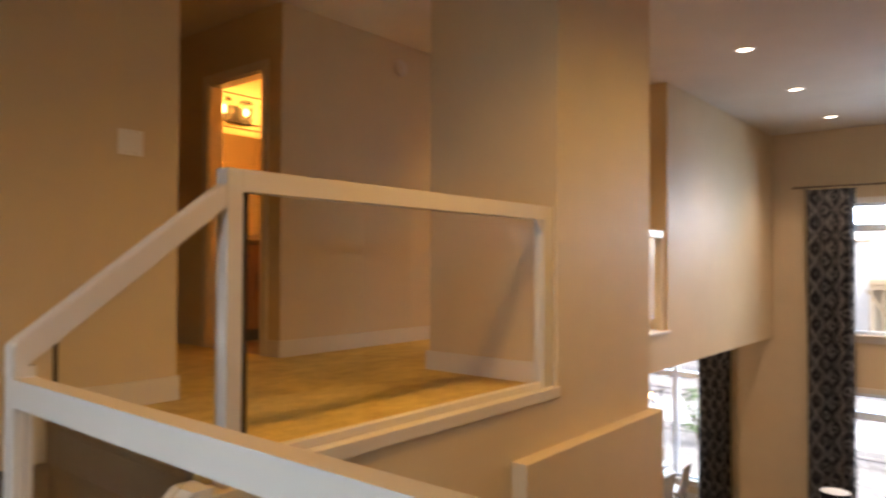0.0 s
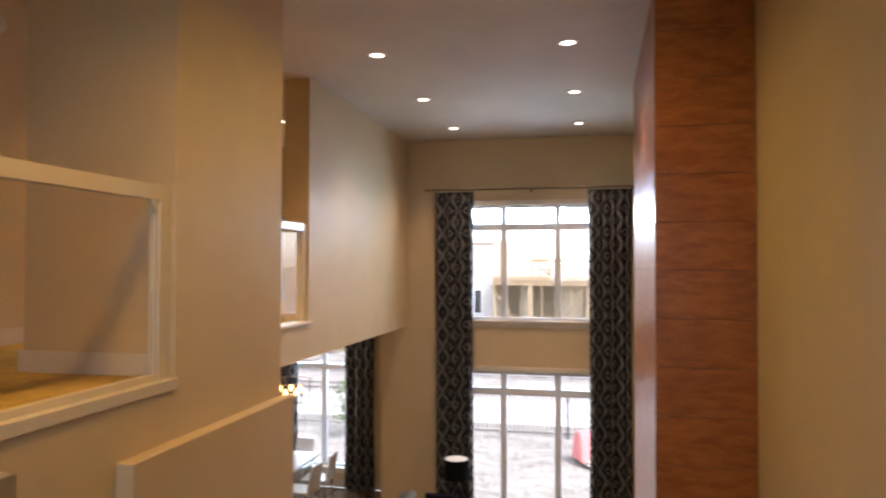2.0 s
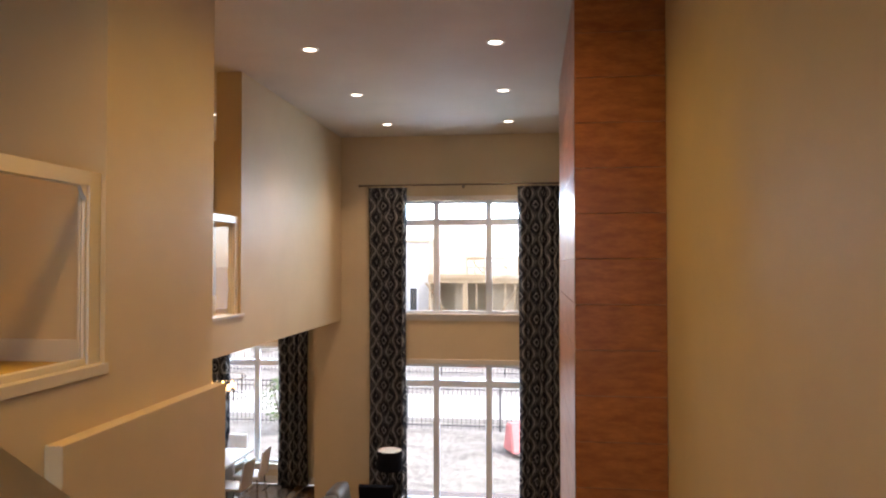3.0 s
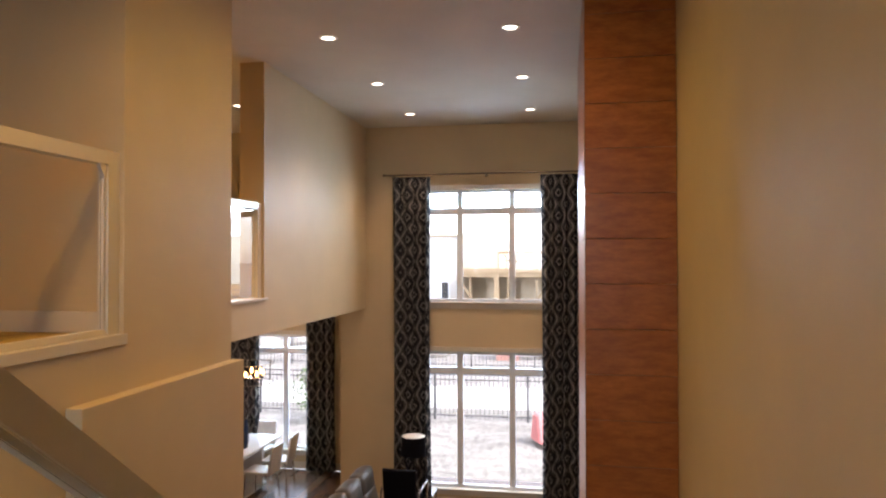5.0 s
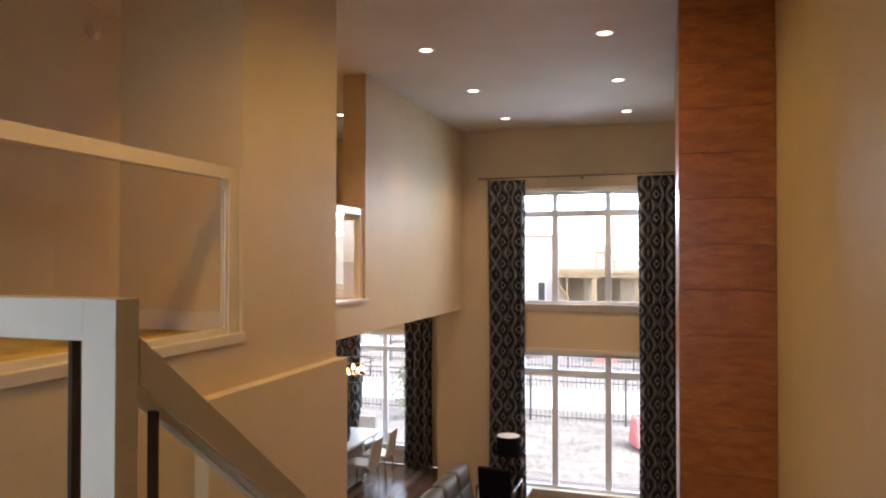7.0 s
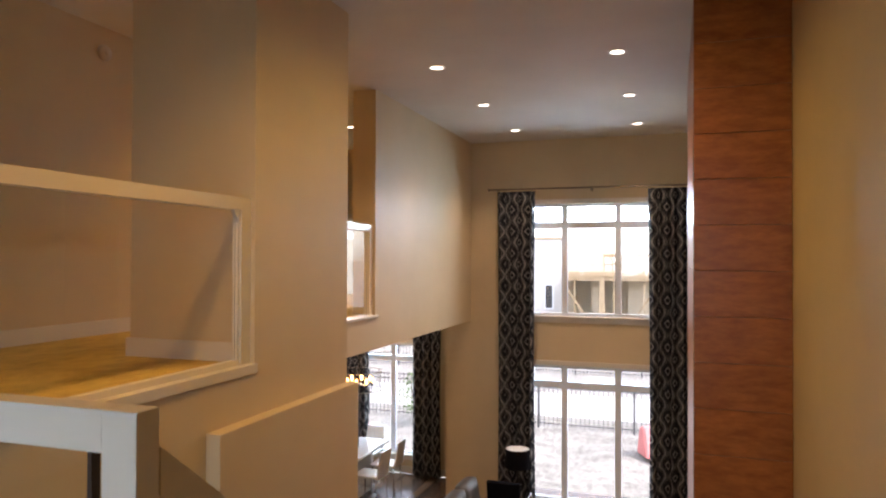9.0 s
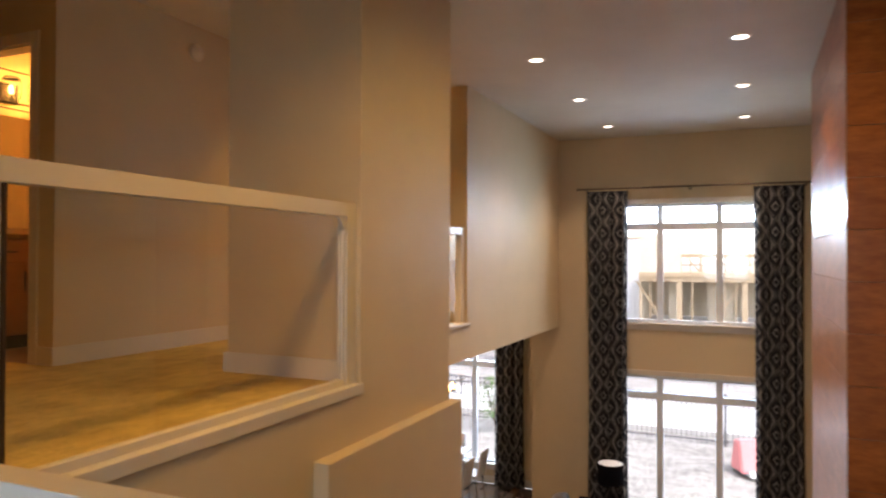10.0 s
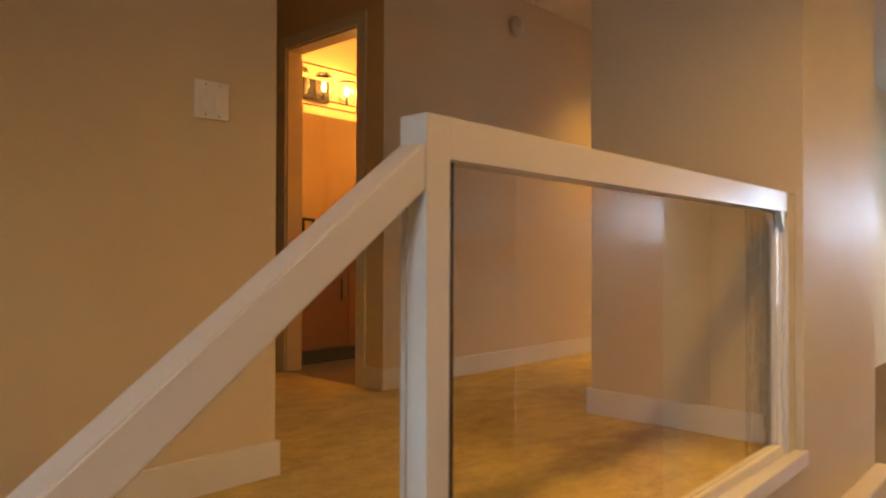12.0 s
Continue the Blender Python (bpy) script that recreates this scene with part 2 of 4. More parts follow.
STONE_TOP = board_material("brown_stone_worktop", (0.12, 0.07, 0.04), (0.2, 0.12, 0.07), (9, 9, 9), 0.25)
BATH_TILE = board_material("brown_floor_tile", (0.20, 0.12, 0.07), (0.27, 0.17, 0.1), (2, 2, 2), 0.35)
TWIG = plain("dry_twig", (0.05, 0.03, 0.02), 0.8)
LEAF = board_material("young_leaf", (0.05, 0.10, 0.03), (0.1, 0.17, 0.05), (20, 20, 20))

# ---- small builders ----


def box(bm, x0, x1, y0, y1, z0, z1, bevel=0.0):
    vs = bmesh.ops.create_cube(bm, size=1.0)["verts"]
    bmesh.ops.transform(bm, matrix=Matrix.Translation(((x0 + x1) / 2, (y0 + y1) / 2, (z0 + z1) / 2)) @ Matrix.Diagonal((x1 - x0, y1 - y0, z1 - z0, 1)), verts=vs)
    if bevel:
        es = list({e for v in vs for e in v.link_edges})
        bmesh.ops.bevel(bm, geom=es, offset=bevel, segments=2, affect="EDGES", profile=0.6)
    return bm


def rod(bm, a, b, r, segments=12, r2=None):
    a, b = Vector(a), Vector(b)
    d = b - a
    m = Matrix.Translation((a + b) / 2) @ d.to_track_quat("Z", "Y").to_matrix().to_4x4()
    bmesh.ops.create_cone(bm, cap_ends=True, segments=segments, radius1=r, radius2=r if r2 is None else r2, depth=d.length, matrix=m)
    return bm


def lathe(bm, profile, centre=(0, 0, 0), segments=28):
    """Turn (radius, height) pairs round the z axis."""
    rings = []
    for r, z in profile:
        rings.append([bm.verts.new((centre[0] + r * math.cos(math.tau * k / segments), centre[1] + r * math.sin(math.tau * k / segments), centre[2] + z)) for k in range(segments)])
    for lo, hi in zip(rings, rings[1:]):
        for k in range(segments):
            bm.faces.new((lo[k], lo[(k + 1) % segments], hi[(k + 1) % segments], hi[k]))
    return bm


def prism(bm, outline, axis, lo, hi):
    """Extrude a closed outline; axis 'y': outline in x and z; axis 'x': outline in y and z."""
    def at(p, d):
        return (p[0], d, p[1]) if axis == "y" else (d, p[0], p[1]) if axis == "x" else (p[0], p[1], d)
    a = [bm.verts.new(at(p, lo)) for p in outline]
    b = [bm.verts.new(at(p, hi)) for p in outline]
    bm.faces.new(a), bm.faces.new(b[::-1])
    for k in range(len(a)):
        j = (k + 1) % len(a)
        bm.faces.new((a[k], b[k], b[j], a[j]))
    bmesh.ops.recalc_face_normals(bm, faces=bm.faces)
    return bm


def solid(bm, name, material, smooth=False):
    me = bpy.data.meshes.new(name)
    bm.to_mesh(me)
    bm.free()
    me.materials.append(material)
    if smooth:
        for p in me.polygons:
            p.use_smooth = True
    return me


def part(name, bm, material, parent, label="", smooth=False):
    ob = new(name, solid(bm, name, material, smooth))
    ob.parent = parent
    return tagged(ob, label)


def thing(name, label, category, at=(0, 0, 0), group="", kind="", turn=0):
    ob = new(name)
    ob.empty_display_size = 0.1
    ob.matrix_world = pose(*at, 0, 0, turn)
    return tagged(ob, label, category, group, kind)


def bx(*a, bevel=0.0):
    return box(bmesh.new(), *a, bevel=bevel)


def structure(name, bm, material, label, category):
    return tagged(new(name, solid(bm, name, material)), label, category, kind="structure")


def wall_with_holes(bm, axis, p0, p1, a0, a1, z0, z1, holes):
    """A wall p0..p1 thick along axis, a0..a1 long, cut by holes (b0, b1, c0, c1)."""
    aa = sorted({a0, a1, *[v for h in holes for v in h[:2]]})
    zz = sorted({z0, z1, *[v for h in holes for v in h[2:]]})
    for b0, b1 in zip(aa, aa[1:]):
        run = None
        for c0, c1 in zip(zz, zz[1:]):
            cut = any(h[0] - 1e-6 <= b0 and b1 <= h[1] + 1e-6 and h[2] - 1e-6 <= c0 and c1 <= h[3] + 1e-6 for h in holes)
            if cut:
                if run:
                    box(bm, *((p0, p1, b0, b1) if axis == "x" else (b0, b1, p0, p1)), *run)
                run = None
            else:
                run = (run[0], c1) if run else (c0, c1)
        if run:
            box(bm, *((p0, p1, b0, b1) if axis == "x" else (b0, b1, p0, p1)), *run)
    bmesh.ops.remove_doubles(bm, verts=bm.verts, dist=1e-5)
    return bm

# ---- large structure ----
CEILING, LANDING, MAIN = 2.474, -0.68, -3.4
P = 1.978         # face of the wall under the hall guard
SOUTH = -1.128    # wall beside the stairs
FAR = 10.71       # window wall of the tall room
DIN = 12.13       # window wall of the dining bay

structure("wall_south", bx(BACK - 0.15, FAR + 0.17, -1.28, SOUTH, MAIN, CEILING), WALL, "smooth greige painted wall beside the stairs", "wall")
structure("wall_west", wall_with_holes(bmesh.new(), "x", BACK - 0.15, BACK, SOUTH, 3.30, MAIN, CEILING, [(0.1, 1.5, -0.1, 1.65)]), WALL, "greige painted wall behind the landing", "wall")
structure("wall_hall", bx(BACK, 1.924, 3.183, 3.30, MAIN, CEILING), WALL, "greige painted wall with a light switch beside the short stairs", "wall")
structure("wall_corridor_west", bx(1.82, 1.924, 3.30, 5.9, 0, CEILING), WALL, "greige painted wall of the dim corridor", "wall")
structure("wall_corridor_end", bx(1.82, 5.1, 5.9, 6.0, 0, CEILING), WALL, "greige painted end wall of the corridor", "wall")
structure("wall_corridor_east", wall_with_holes(bmesh.new(), "x", 3.153, 3.263, 4.105, 5.9, 0, CEILING, [(4.205, 4.89, 0, 2.03)]), WALL, "greige painted wall with a bathroom doorway", "wall")
structure("wall_back", bx(3.153, 6.2, 3.993, 4.105, 0, CEILING), WALL, "greige painted back wall of the upper hall", "wall")
structure("wall_bonus", bx(6.09, 6.2, 4.105, 6.5, 0, CEILING), WALL, "greige painted side wall of the upper room", "wall")
structure("wall_bath_north", bx(3.263, 5.1, 5.5, 5.6, 0, CEILING), WALL, "warm lit bathroom wall behind the vanity", "wall")
structure("wall_bath_east", bx(5.0, 5.1, 4.105, 5.5, 0, CEILING), WALL, "warm lit bathroom side wall", "wall")
structure("wall_under_hall", bx(1.372, 3.45, P, 2.095, MAIN, -0.057), WALL, "greige painted wall below the hall guard", "wall")
bm = bx(3.45, 4.682, P, 2.896, MAIN, CEILING)
bmesh.ops.bevel(bm, geom=[e for e in bm.edges if abs(e.verts[0].co.z - e.verts[1].co.z) > 1 and e.verts[0].co.x + e.verts[0].co.y > 5.6], offset=0.012, segments=4, affect="EDGES")
structure("wall_column", bm, WALL, "broad greige painted wall pier with rounded corners", "wall")
bm = bx(3.007, 4.684, 1.886, P - 0.002, MAIN, -0.307, bevel=0.006)
structure("wall_ledge", bm, WALL, "low greige wall with a flat painted top in front of the pier", "wall")
structure("wall_balcony", bx(6.918, FAR, 2.748, 3.02, -0.38, CEILING), WALL, "pale wall of the upper room over the dining opening", "wall")
structure("wall_spandrel", bx(4.682, 6.918, 2.748, 2.888, -0.38, -0.03), WALL, "pale wall band below the inner balcony", "wall")
structure("wall_north", bx(4.682, DIN + 0.15, 6.5, 6.65, MAIN, CEILING), WALL, "greige painted outer wall", "wall")
structure("wall_kitchen", bx(4.58, 4.682, 2.896, 6.5, MAIN, -0.38), WALL, "greige painted wall beside the dining space", "wall")
W = (-0.072, 1.788)
structure("wall_window", wall_with_holes(bmesh.new(), "x", FAR, FAR + 0.17, SOUTH, 3.165, MAIN, CEILING, [(*W, -0.268, 1.47), (*W, -3.127, -1.025)]), WALL, "tan painted window wall of the tall living room", "wall")
structure("wall_bonus_window", wall_with_holes(bmesh.new(), "x", FAR, FAR + 0.17, 3.165, 6.5, -0.38, CEILING, [(4.0, 5.6, -0.18, 1.30)]), WALL, "painted window wall of the upper room", "wall")
structure("wall_bay", bx(FAR + 0.17, DIN, 3.04, 3.165, MAIN, -0.38), WALL, "painted side wall of the dining bay", "wall")
structure("wall_dining_window", wall_with_holes(bmesh.new(), "x", DIN, DIN + 0.15, 3.04, 6.5, MAIN, -0.38, [(4.14, 5.74, -3.05, -0.97)]), WALL, "painted window wall of the dining bay", "wall")
structure("roof_bay", bx(FAR + 0.17, DIN + 0.15, 3.04, 6.5, -0.378, -0.2), CEIL, "flat ceiling of the dining bay", "ceiling")
structure("ceiling", bx(BACK - 0.15, FAR + 0.17, -1.28, 6.65, CEILING + 0.002, CEILING + 0.2), CEIL, "flat off-white ceiling over the hall and tall room", "ceiling")
structure("ceiling_dining", bx(4.682, FAR + 0.168, 2.89, 6.5, -0.378, -0.33), CEIL, "flat off-white ceiling over the dining space", "ceiling")
structure("floor_bonus", bx(4.682, FAR, 2.89, 6.5, -0.328, -0.002), CARPET, "beige cut-pile carpet of the upper room", "floor")
structure("floor_landing", bx(BACK, 0.84, SOUTH, 3.182, LANDING - 0.25, LANDING), CARPET, "beige cut-pile carpet on the stair landing", "floor")
structure("floor_main", bx(-1.6, DIN, SOUTH, 6.5, MAIN - 0.2, MAIN - 0.016), HARDWOOD, "dark walnut floor of the living and dining room", "floor")

# hall carpet: one bevelled sheet with a rolled nosing over the stairs
bm = bmesh.new()
box(bm, 1.372, 3.45, 2.095, 3.993, -0.25, 0)
box(bm, 3.45, 6.09, 2.897, 3.993, -0.25, 0)
box(bm, 1.924, 3.153, 3.993, 5.9, -0.25, 0)
structure("floor_hall", bm, CARPET, "golden beige cut-pile carpet of the upper hall", "floor")
structure("floor_bath", bx(3.153, 5.0, 4.105, 5.5, -0.25, -0.002), BATH_TILE, "brown tiled bathroom floor", "floor")


def baseboard(name, x0, x1, y0, y1, z, h=0.115):
    bm = bmesh.new()
    box(bm, x0, x1, y0, y1, z, z + h, 0.003)
    structure(name, bm, TRIM, "white painted flat baseboard", "baseboard")


baseboard("baseboard_hall", 1.34, 1.937, 3.169, 3.1825, 0.001)
baseboard("baseboard_corridor", 1.9245, 1.937, 3.1835, 5.9, 0.001)
baseboard("baseboard_back", 3.14, 6.0, 3.979, 3.9925, 0.001)
baseboard("baseboard_pier", 3.436, 3.4495, 2.12, 2.909, 0.001)
baseboard("baseboard_pier_end", 3.4498, 4.6, 2.8965, 2.909, 0.001)
baseboard("baseboard_corner", 3.139, 3.1525, 3.993, 4.13, 0.001)
baseboard("baseboard_window", FAR - 0.014, FAR - 0.0005, SOUTH + 0.01, 3.16, MAIN, 0.13)
baseboard("baseboard_bay", DIN - 0.014, DIN - 0.0005, 3.21, 6.49, MAIN, 0.13)

# door casing of the bathroom
bm = bmesh.new()
for y0, y1, z0, z1 in ((4.131, 4.205, 0, 2.10), (4.89, 4.965, 0, 2.10), (4.205, 4.89, 2.03, 2.10)):
    box(bm, 3.137, 3.1525, y0, y1, z0, z1, 0.003)
for y0, y1, z0, z1 in ((4.2055, 4.217, 0.002, 2.029), (4.878, 4.8895, 0.002, 2.029), (4.217, 4.878, 2.017, 2.029)):
    box(bm, 3.153, 3.263, y0, y1, z0, z1)
structure("trim_bath_door", bm, TRIM, "white painted casing of the bathroom doorway", "door frame")

# ---- carpeted stairs ----


def flight(name, x0, width, z_top, risers, rise, going, up, label):
    """Carpeted steps along x. up: climbs towards +x."""
    stairs = thing(name, label, "stairs", kind="structure")
    for k in range(risers - (1 if up else 0)):
        xa = x0 + k * going
        z = z_top - k * rise if not up else z_top + (k + 1) * rise
        bm = bmesh.new()
        low = z - 0.22
        lip = -0.02 if up else 0.0
        tail = 0.0 if up else 0.022
        box(bm, xa + lip, xa + going + tail, width[0], width[1], z - 0.035, z, 0.012)
        part("tread", bm, CARPET_BROWN, stairs)
        bm = bmesh.new()
        if up:
            box(bm, xa + 0.002, xa + going, width[0] + 0.001, width[1] - 0.001, low, z - 0.036)
        else:
            box(bm, xa, xa + going - 0.002, width[0] + 0.001, width[1] - 0.001, low, z - 0.036)
        part("riser", bm, CARPET_BROWN, stairs)
    return stairs


flight("stairs_up", 0.74, (2.095, 3.182), LANDING, 4, 0.17, 0.21, True, "three short carpeted steps up to the hall")
flight("stairs_down", 0.842, (SOUTH + 0.002, 0.446), LANDING - 0.18, 14, 0.181, 0.235, False, "long carpeted stairs down to the living room")
bm = bmesh.new()
box(bm, 1.352, 1.372, 2.096, 3.182, -0.18, -0.037)
box(bm, 1.345, 1.42, 2.096, 3.182, -0.036, -0.001, 0.014)
part("riser", bm, CARPET_BROWN, bpy.data.objects["stairs_up"])
bm = prism(bmesh.new(), [(0.70, MAIN), (1.371, MAIN), (1.371, -0.03), (1.30, -0.03), (0.74, -0.50), (0.70, -0.50)], "y", P, 2.094)
structure("wall_stringer", bm, TRIM, "white painted skirt along the short stairs", "trim")
bm = prism(bmesh.new(), [(0.842, -0.72), (0.842, -0.60), (4.2, -3.18), (4.2, MAIN), (3.9, MAIN)], "y", 0.448, 0.518)
structure("wall_skirt", bm, TRIM, "white painted skirt along the long stairs", "trim")

# ---- railings ----
SL = 0.787        # fall of the long flight's rail


def sloped(bm, x0, x1, ztop, slope, h, y0, y1, bevel=0.004):
    """A rail that rises by slope along x, cut plumb at its ends; ztop at x0."""
    z1 = ztop + slope * (x1 - x0)
    prism(bm, [(x0, ztop - h), (x1, z1 - h), (x1, z1), (x0, ztop)], "y", y0, y1)
    bmesh.ops.bevel(bm, geom=list(bm.edges), offset=bevel, segments=2, affect="EDGES")
    return bm


guard = thing("hall_guard", "white painted hall guard rail with a clear glass panel", "railing")
G0, G1 = 2.005, 2.07       # faces of the hall guard
part("post", bx(1.426, 1.484, G0, G1, -0.10, 0.97, bevel=0.0015), TRIM, guard)
part("top_rail", bx(1.4845, 3.355, G0, G1, 0.896, 0.97, bevel=0.0015), TRIM, guard)
part("post", bx(3.3555, 3.4495, G0, G1, 0.001, 0.97, bevel=0.0015), TRIM, guard)
part("inner_stop", bx(3.338, 3.355, G0 + 0.014, G1 - 0.014, 0.036, 0.8955, bevel=0.002), TRIM, guard)
part("sill", bx(1.4845, 3.466, 1.964, 2.10, -0.055, 0.0, bevel=0.003), TRIM, guard)
part("bottom_rail", bx(1.4845, 3.355, G0 + 0.012, G1 - 0.012, 0.0005, 0.034, bevel=0.002), TRIM, guard)
pane = part("glass_panel", bx(1.52, 3.3375, 2.035, 2.041, 0.0345, 0.8955), GLASS, guard, "clear glass panel")
pane.visible_shadow = False
part("gasket", bx(1.511, 1.5195, 2.028, 2.048, 0.0345, 0.8955), GASKET, guard, "dark gasket along the glass")
part("corner_bracket", prism(bmesh.new(), [(3.284, 0.8955), (3.3375, 0.8955), (3.3375, 0.823)], "y", G0 + 0.004, G0 + 0.026), TRIM, guard)

short_rail = thing("stair_rail", "white painted sloping rail beside the short stairs with glass", "railing")
part("post", bx(0.816, 0.869, G0 + 0.001, G1 - 0.001, LANDING, 0.40, bevel=0.003), TRIM, short_rail)
part("handrail", sloped(bmesh.new(), 0.814, 1.4255, 0.453, 0.767, 0.082, G0 + 0.0005, G1 - 0.0005), TRIM, short_rail)
pane = part("glass_panel", prism(bmesh.new(), [(0.93, -0.30), (1.41, 0.06), (1.41, 0.825), (0.93, 0.456)], "y", 2.035, 2.041), GLASS, short_rail, "clear glass panel")
pane.visible_shadow = False
part("gasket", bx(0.924, 0.9295, 2.028, 2.048, -0.3, 0.452), GASKET, short_rail, "dark gasket along the glass")

land = thing("landing_guard", "white painted landing guard and sloping handrail with glass", "railing")
L0, L1 = 0.451, 0.521      # faces of its post and handrail
part("post", bx(0.812, 0.866, L0, L1, LANDING, 0.371, bevel=0.0015), TRIM, land)
part("top_rail", bx(0.812, 0.866, L1 + 0.0002, G0 - 0.0005, 0.300, 0.371, bevel=0.0015), TRIM, land)
part("bottom_rail", bx(0.822, 0.856, L1 + 0.0002, G0 - 0.0005, LANDING + 0.05, LANDING + 0.10, bevel=0.003), TRIM, land)
pane = part("glass_panel", bx(0.836, 0.842, 0.568, 1.985, LANDING + 0.1, 0.2995), GLASS, land, "clear glass panel")
pane.visible_shadow = False
part("gasket", bx(0.829, 0.849, 0.559, 0.5675, LANDING + 0.1, 0.2995), GASKET, land, "dark gasket along the glass")
part("handrail", sloped(bmesh.new(), 0.8665, 4.15, 0.308, -SL, 0.089, L0 + 0.001, L1 - 0.001), TRIM, land)
pane = part("glass_panel", prism(bmesh.new(), [(0.948, -0.62), (4.05, -3.07), (4.05, -2.285), (0.948, 0.152)], "y", 0.483, 0.489), GLASS, land, "clear glass panel")
pane.visible_shadow = False
part("gasket", bx(0.94, 0.9475, 0.476, 0.496, -0.62, 0.157), GASKET, land, "dark gasket along the glass")
part("post", bx(4.15, 4.21, L0, L1, MAIN, -2.2, bevel=0.004), TRIM, land)

inner = thing("balcony_guard", "white painted inner balcony guard with a clear glass panel", "railing")
part("post", bx(6.843, 6.9175, 2.778, 2.853, 0.0, 0.985, bevel=0.004), TRIM, inner)
part("top_rail", bx(4.684, 6.8425, 2.778, 2.853, 0.912, 0.985, bevel=0.004), TRIM, inner)
part("sill", bx(4.684, 6.975, 2.725, 2.888, -0.028, -0.001, bevel=0.004), TRIM, inner)
pane = part("glass_panel", bx(4.684, 6.8425, 2.813, 2.819, 0.0, 0.9115), GLASS, inner, "clear glass panel")
pane.visible_shadow = False

# ---- tiled chimney breast ----
bm = bx(5.13, 7.79, SOUTH + 0.002, -0.5075, MAIN, CEILING)
chimney = structure("wall_chimney", bm, GROUT, "tall chimney breast clad with cherry-brown wood-look tiles", "wall")

# ---- windows ----


def window(name, x, y0, y1, z0, z1, mull, transom, label, sill=True, out=1):
    """A vinyl window in a wall whose room face is at x; out: side of the outdoors along x."""
    w = thing(name, label, "window", kind="structure")
    xa, xb = sorted((x + out * 0.05, x + out * 0.12))
    f = 0.05
    bm = bmesh.new()
    box(bm, xa, xb, y0, y0 + f, z0, z1, 0.004), box(bm, xa, xb, y1 - f, y1, z0, z1, 0.004)
    box(bm, xa, xb, y0 + f, y1 - f, z0, z0 + f, 0.004), box(bm, xa, xb, y0 + f, y1 - f, z1 - f, z1, 0.004)
    part("window_frame", bm, FRAME_WHITE, w)
    for m in mull:
        part("mullion", bx(xa + 0.005, xb - 0.005, m - 0.045, m + 0.045, z0 + f, z1 - f, bevel=0.004), FRAME_WHITE, w)
    cells = [y0 + f, *[v for m in mull for v in (m - 0.045, m + 0.045)], y1 - f]
    for a, b in zip(cells[::2], cells[1::2]):
        rows = [(z0 + f, z1 - f)]
        if transom:
            part("transom", bx(xa + 0.007, xb - 0.007, a, b, transom - 0.05, transom + 0.05, bevel=0.004), FRAME_WHITE, w)
            rows = [(z0 + f, transom - 0.05), (transom + 0.05, z1 - f)]
        for c, d in rows:
            p = part("pane", bx((xa + xb) / 2 - 0.004, (xa + xb) / 2 + 0.004, a, b, c, d), PANE, w, "clear window pane")
            p.visible_shadow = False
    # casing and stool inside
    c = 0.07
    i0, i1 = sorted((x - out * 0.016, x - out * 0.001))
    bm = bmesh.new()
    box(bm, i0, i1, y0 - c, y0, z0 - (0.02 if sill else c), z1 + c, 0.003), box(bm, i0, i1, y1, y1 + c, z0 - (0.02 if sill else c), z1 + c, 0.003)
    box(bm, i0, i1, y0, y1, z1, z1 + c, 0.003)
    part("casing", bm, TRIM, w)
    j0, j1 = sorted((x - out * 0.05, x + out * 0.049))
    part("window_sill", bx(j0, j1, y0 - c - 0.02, y1 + c + 0.02, z0 - 0.022, z0 + 0.002, bevel=0.003), TRIM, w)
    part("apron", bx(i0, i1, y0 - c, y1 + c, z0 - 0.10, z0 - 0.0225, bevel=0.003), TRIM, w)
    return w


window("window_1", FAR, *W, -0.268, 1.47, (0.451, 1.258), 1.142, "white vinyl upper window of six panes")
window("window_2", FAR, *W, -3.127, -1.025, (0.451, 1.258), -1.332, "white vinyl lower window of six panes near the floor")
window("window_3", DIN, 4.14, 5.74, -3.05, -0.97, (4.70,), -1.27, "white vinyl dining window of four panes")
window("window_4", FAR, 4.0, 5.6, -0.18, 1.30, (4.83,), None, "white vinyl window of the upper room")
window("window_5", BACK, 0.1, 1.5, -0.1, 1.65, (0.8,), 1.2, "white vinyl window behind the landing", out=-1)

# ---- lamps in the ceilings ----


def downlight(x, y, z, energy, colour, label="round white recessed downlight glowing in the ceiling", spread=120):
    d = thing("downlight", label, "ceiling light", (x, y, z), group="recessed downlights")
    part("trim_ring", lathe(bmesh.new(), [(0.085, 0), (0.085, -0.006), (0.062, -0.010), (0.060, 0.0)]), PLASTIC_WHITE, d, smooth=True)
    bm = bmesh.new()
    bmesh.ops.create_circle(bm, cap_ends=True, segments=28, radius=0.0595, matrix=Matrix.Translation((0, 0, -0.004)))
    bmesh.ops.reverse_faces(bm, faces=bm.faces)
    part("lens", bm, LAMP_DISC, d, "glowing lens")
    lamp_object("downlight_beam", "SPOT", look((x, y, z - 0.02), (x, y + 0.0001, z - 1)), energy, colour, spot_size=radians(spread), spot_blend=1.0)


for x in (6.28, 8.015, 9.765):
    for y in (1.822, 0.118):
        downlight(x, y, CEILING, 26, LAMP_SOFT, spread=112)
downlight(8.82, 3.98, CEILING, 35, LAMP_SOFT, spread=104)
downlight(4.45, 0.55, CEILING, 21, LAMP_GOLD, spread=168)
downlight(2.4, 1.3, CEILING, 21, LAMP_WARM, spread=140)
# unseen fixture over the landing, added as warm fill for the walls
downlight(1.0, 1.25, CEILING, 5.5, LAMP_WARM, spread=135)
downlight(5.3, 3.4, CEILING, 17, LAMP_WARM, spread=110)

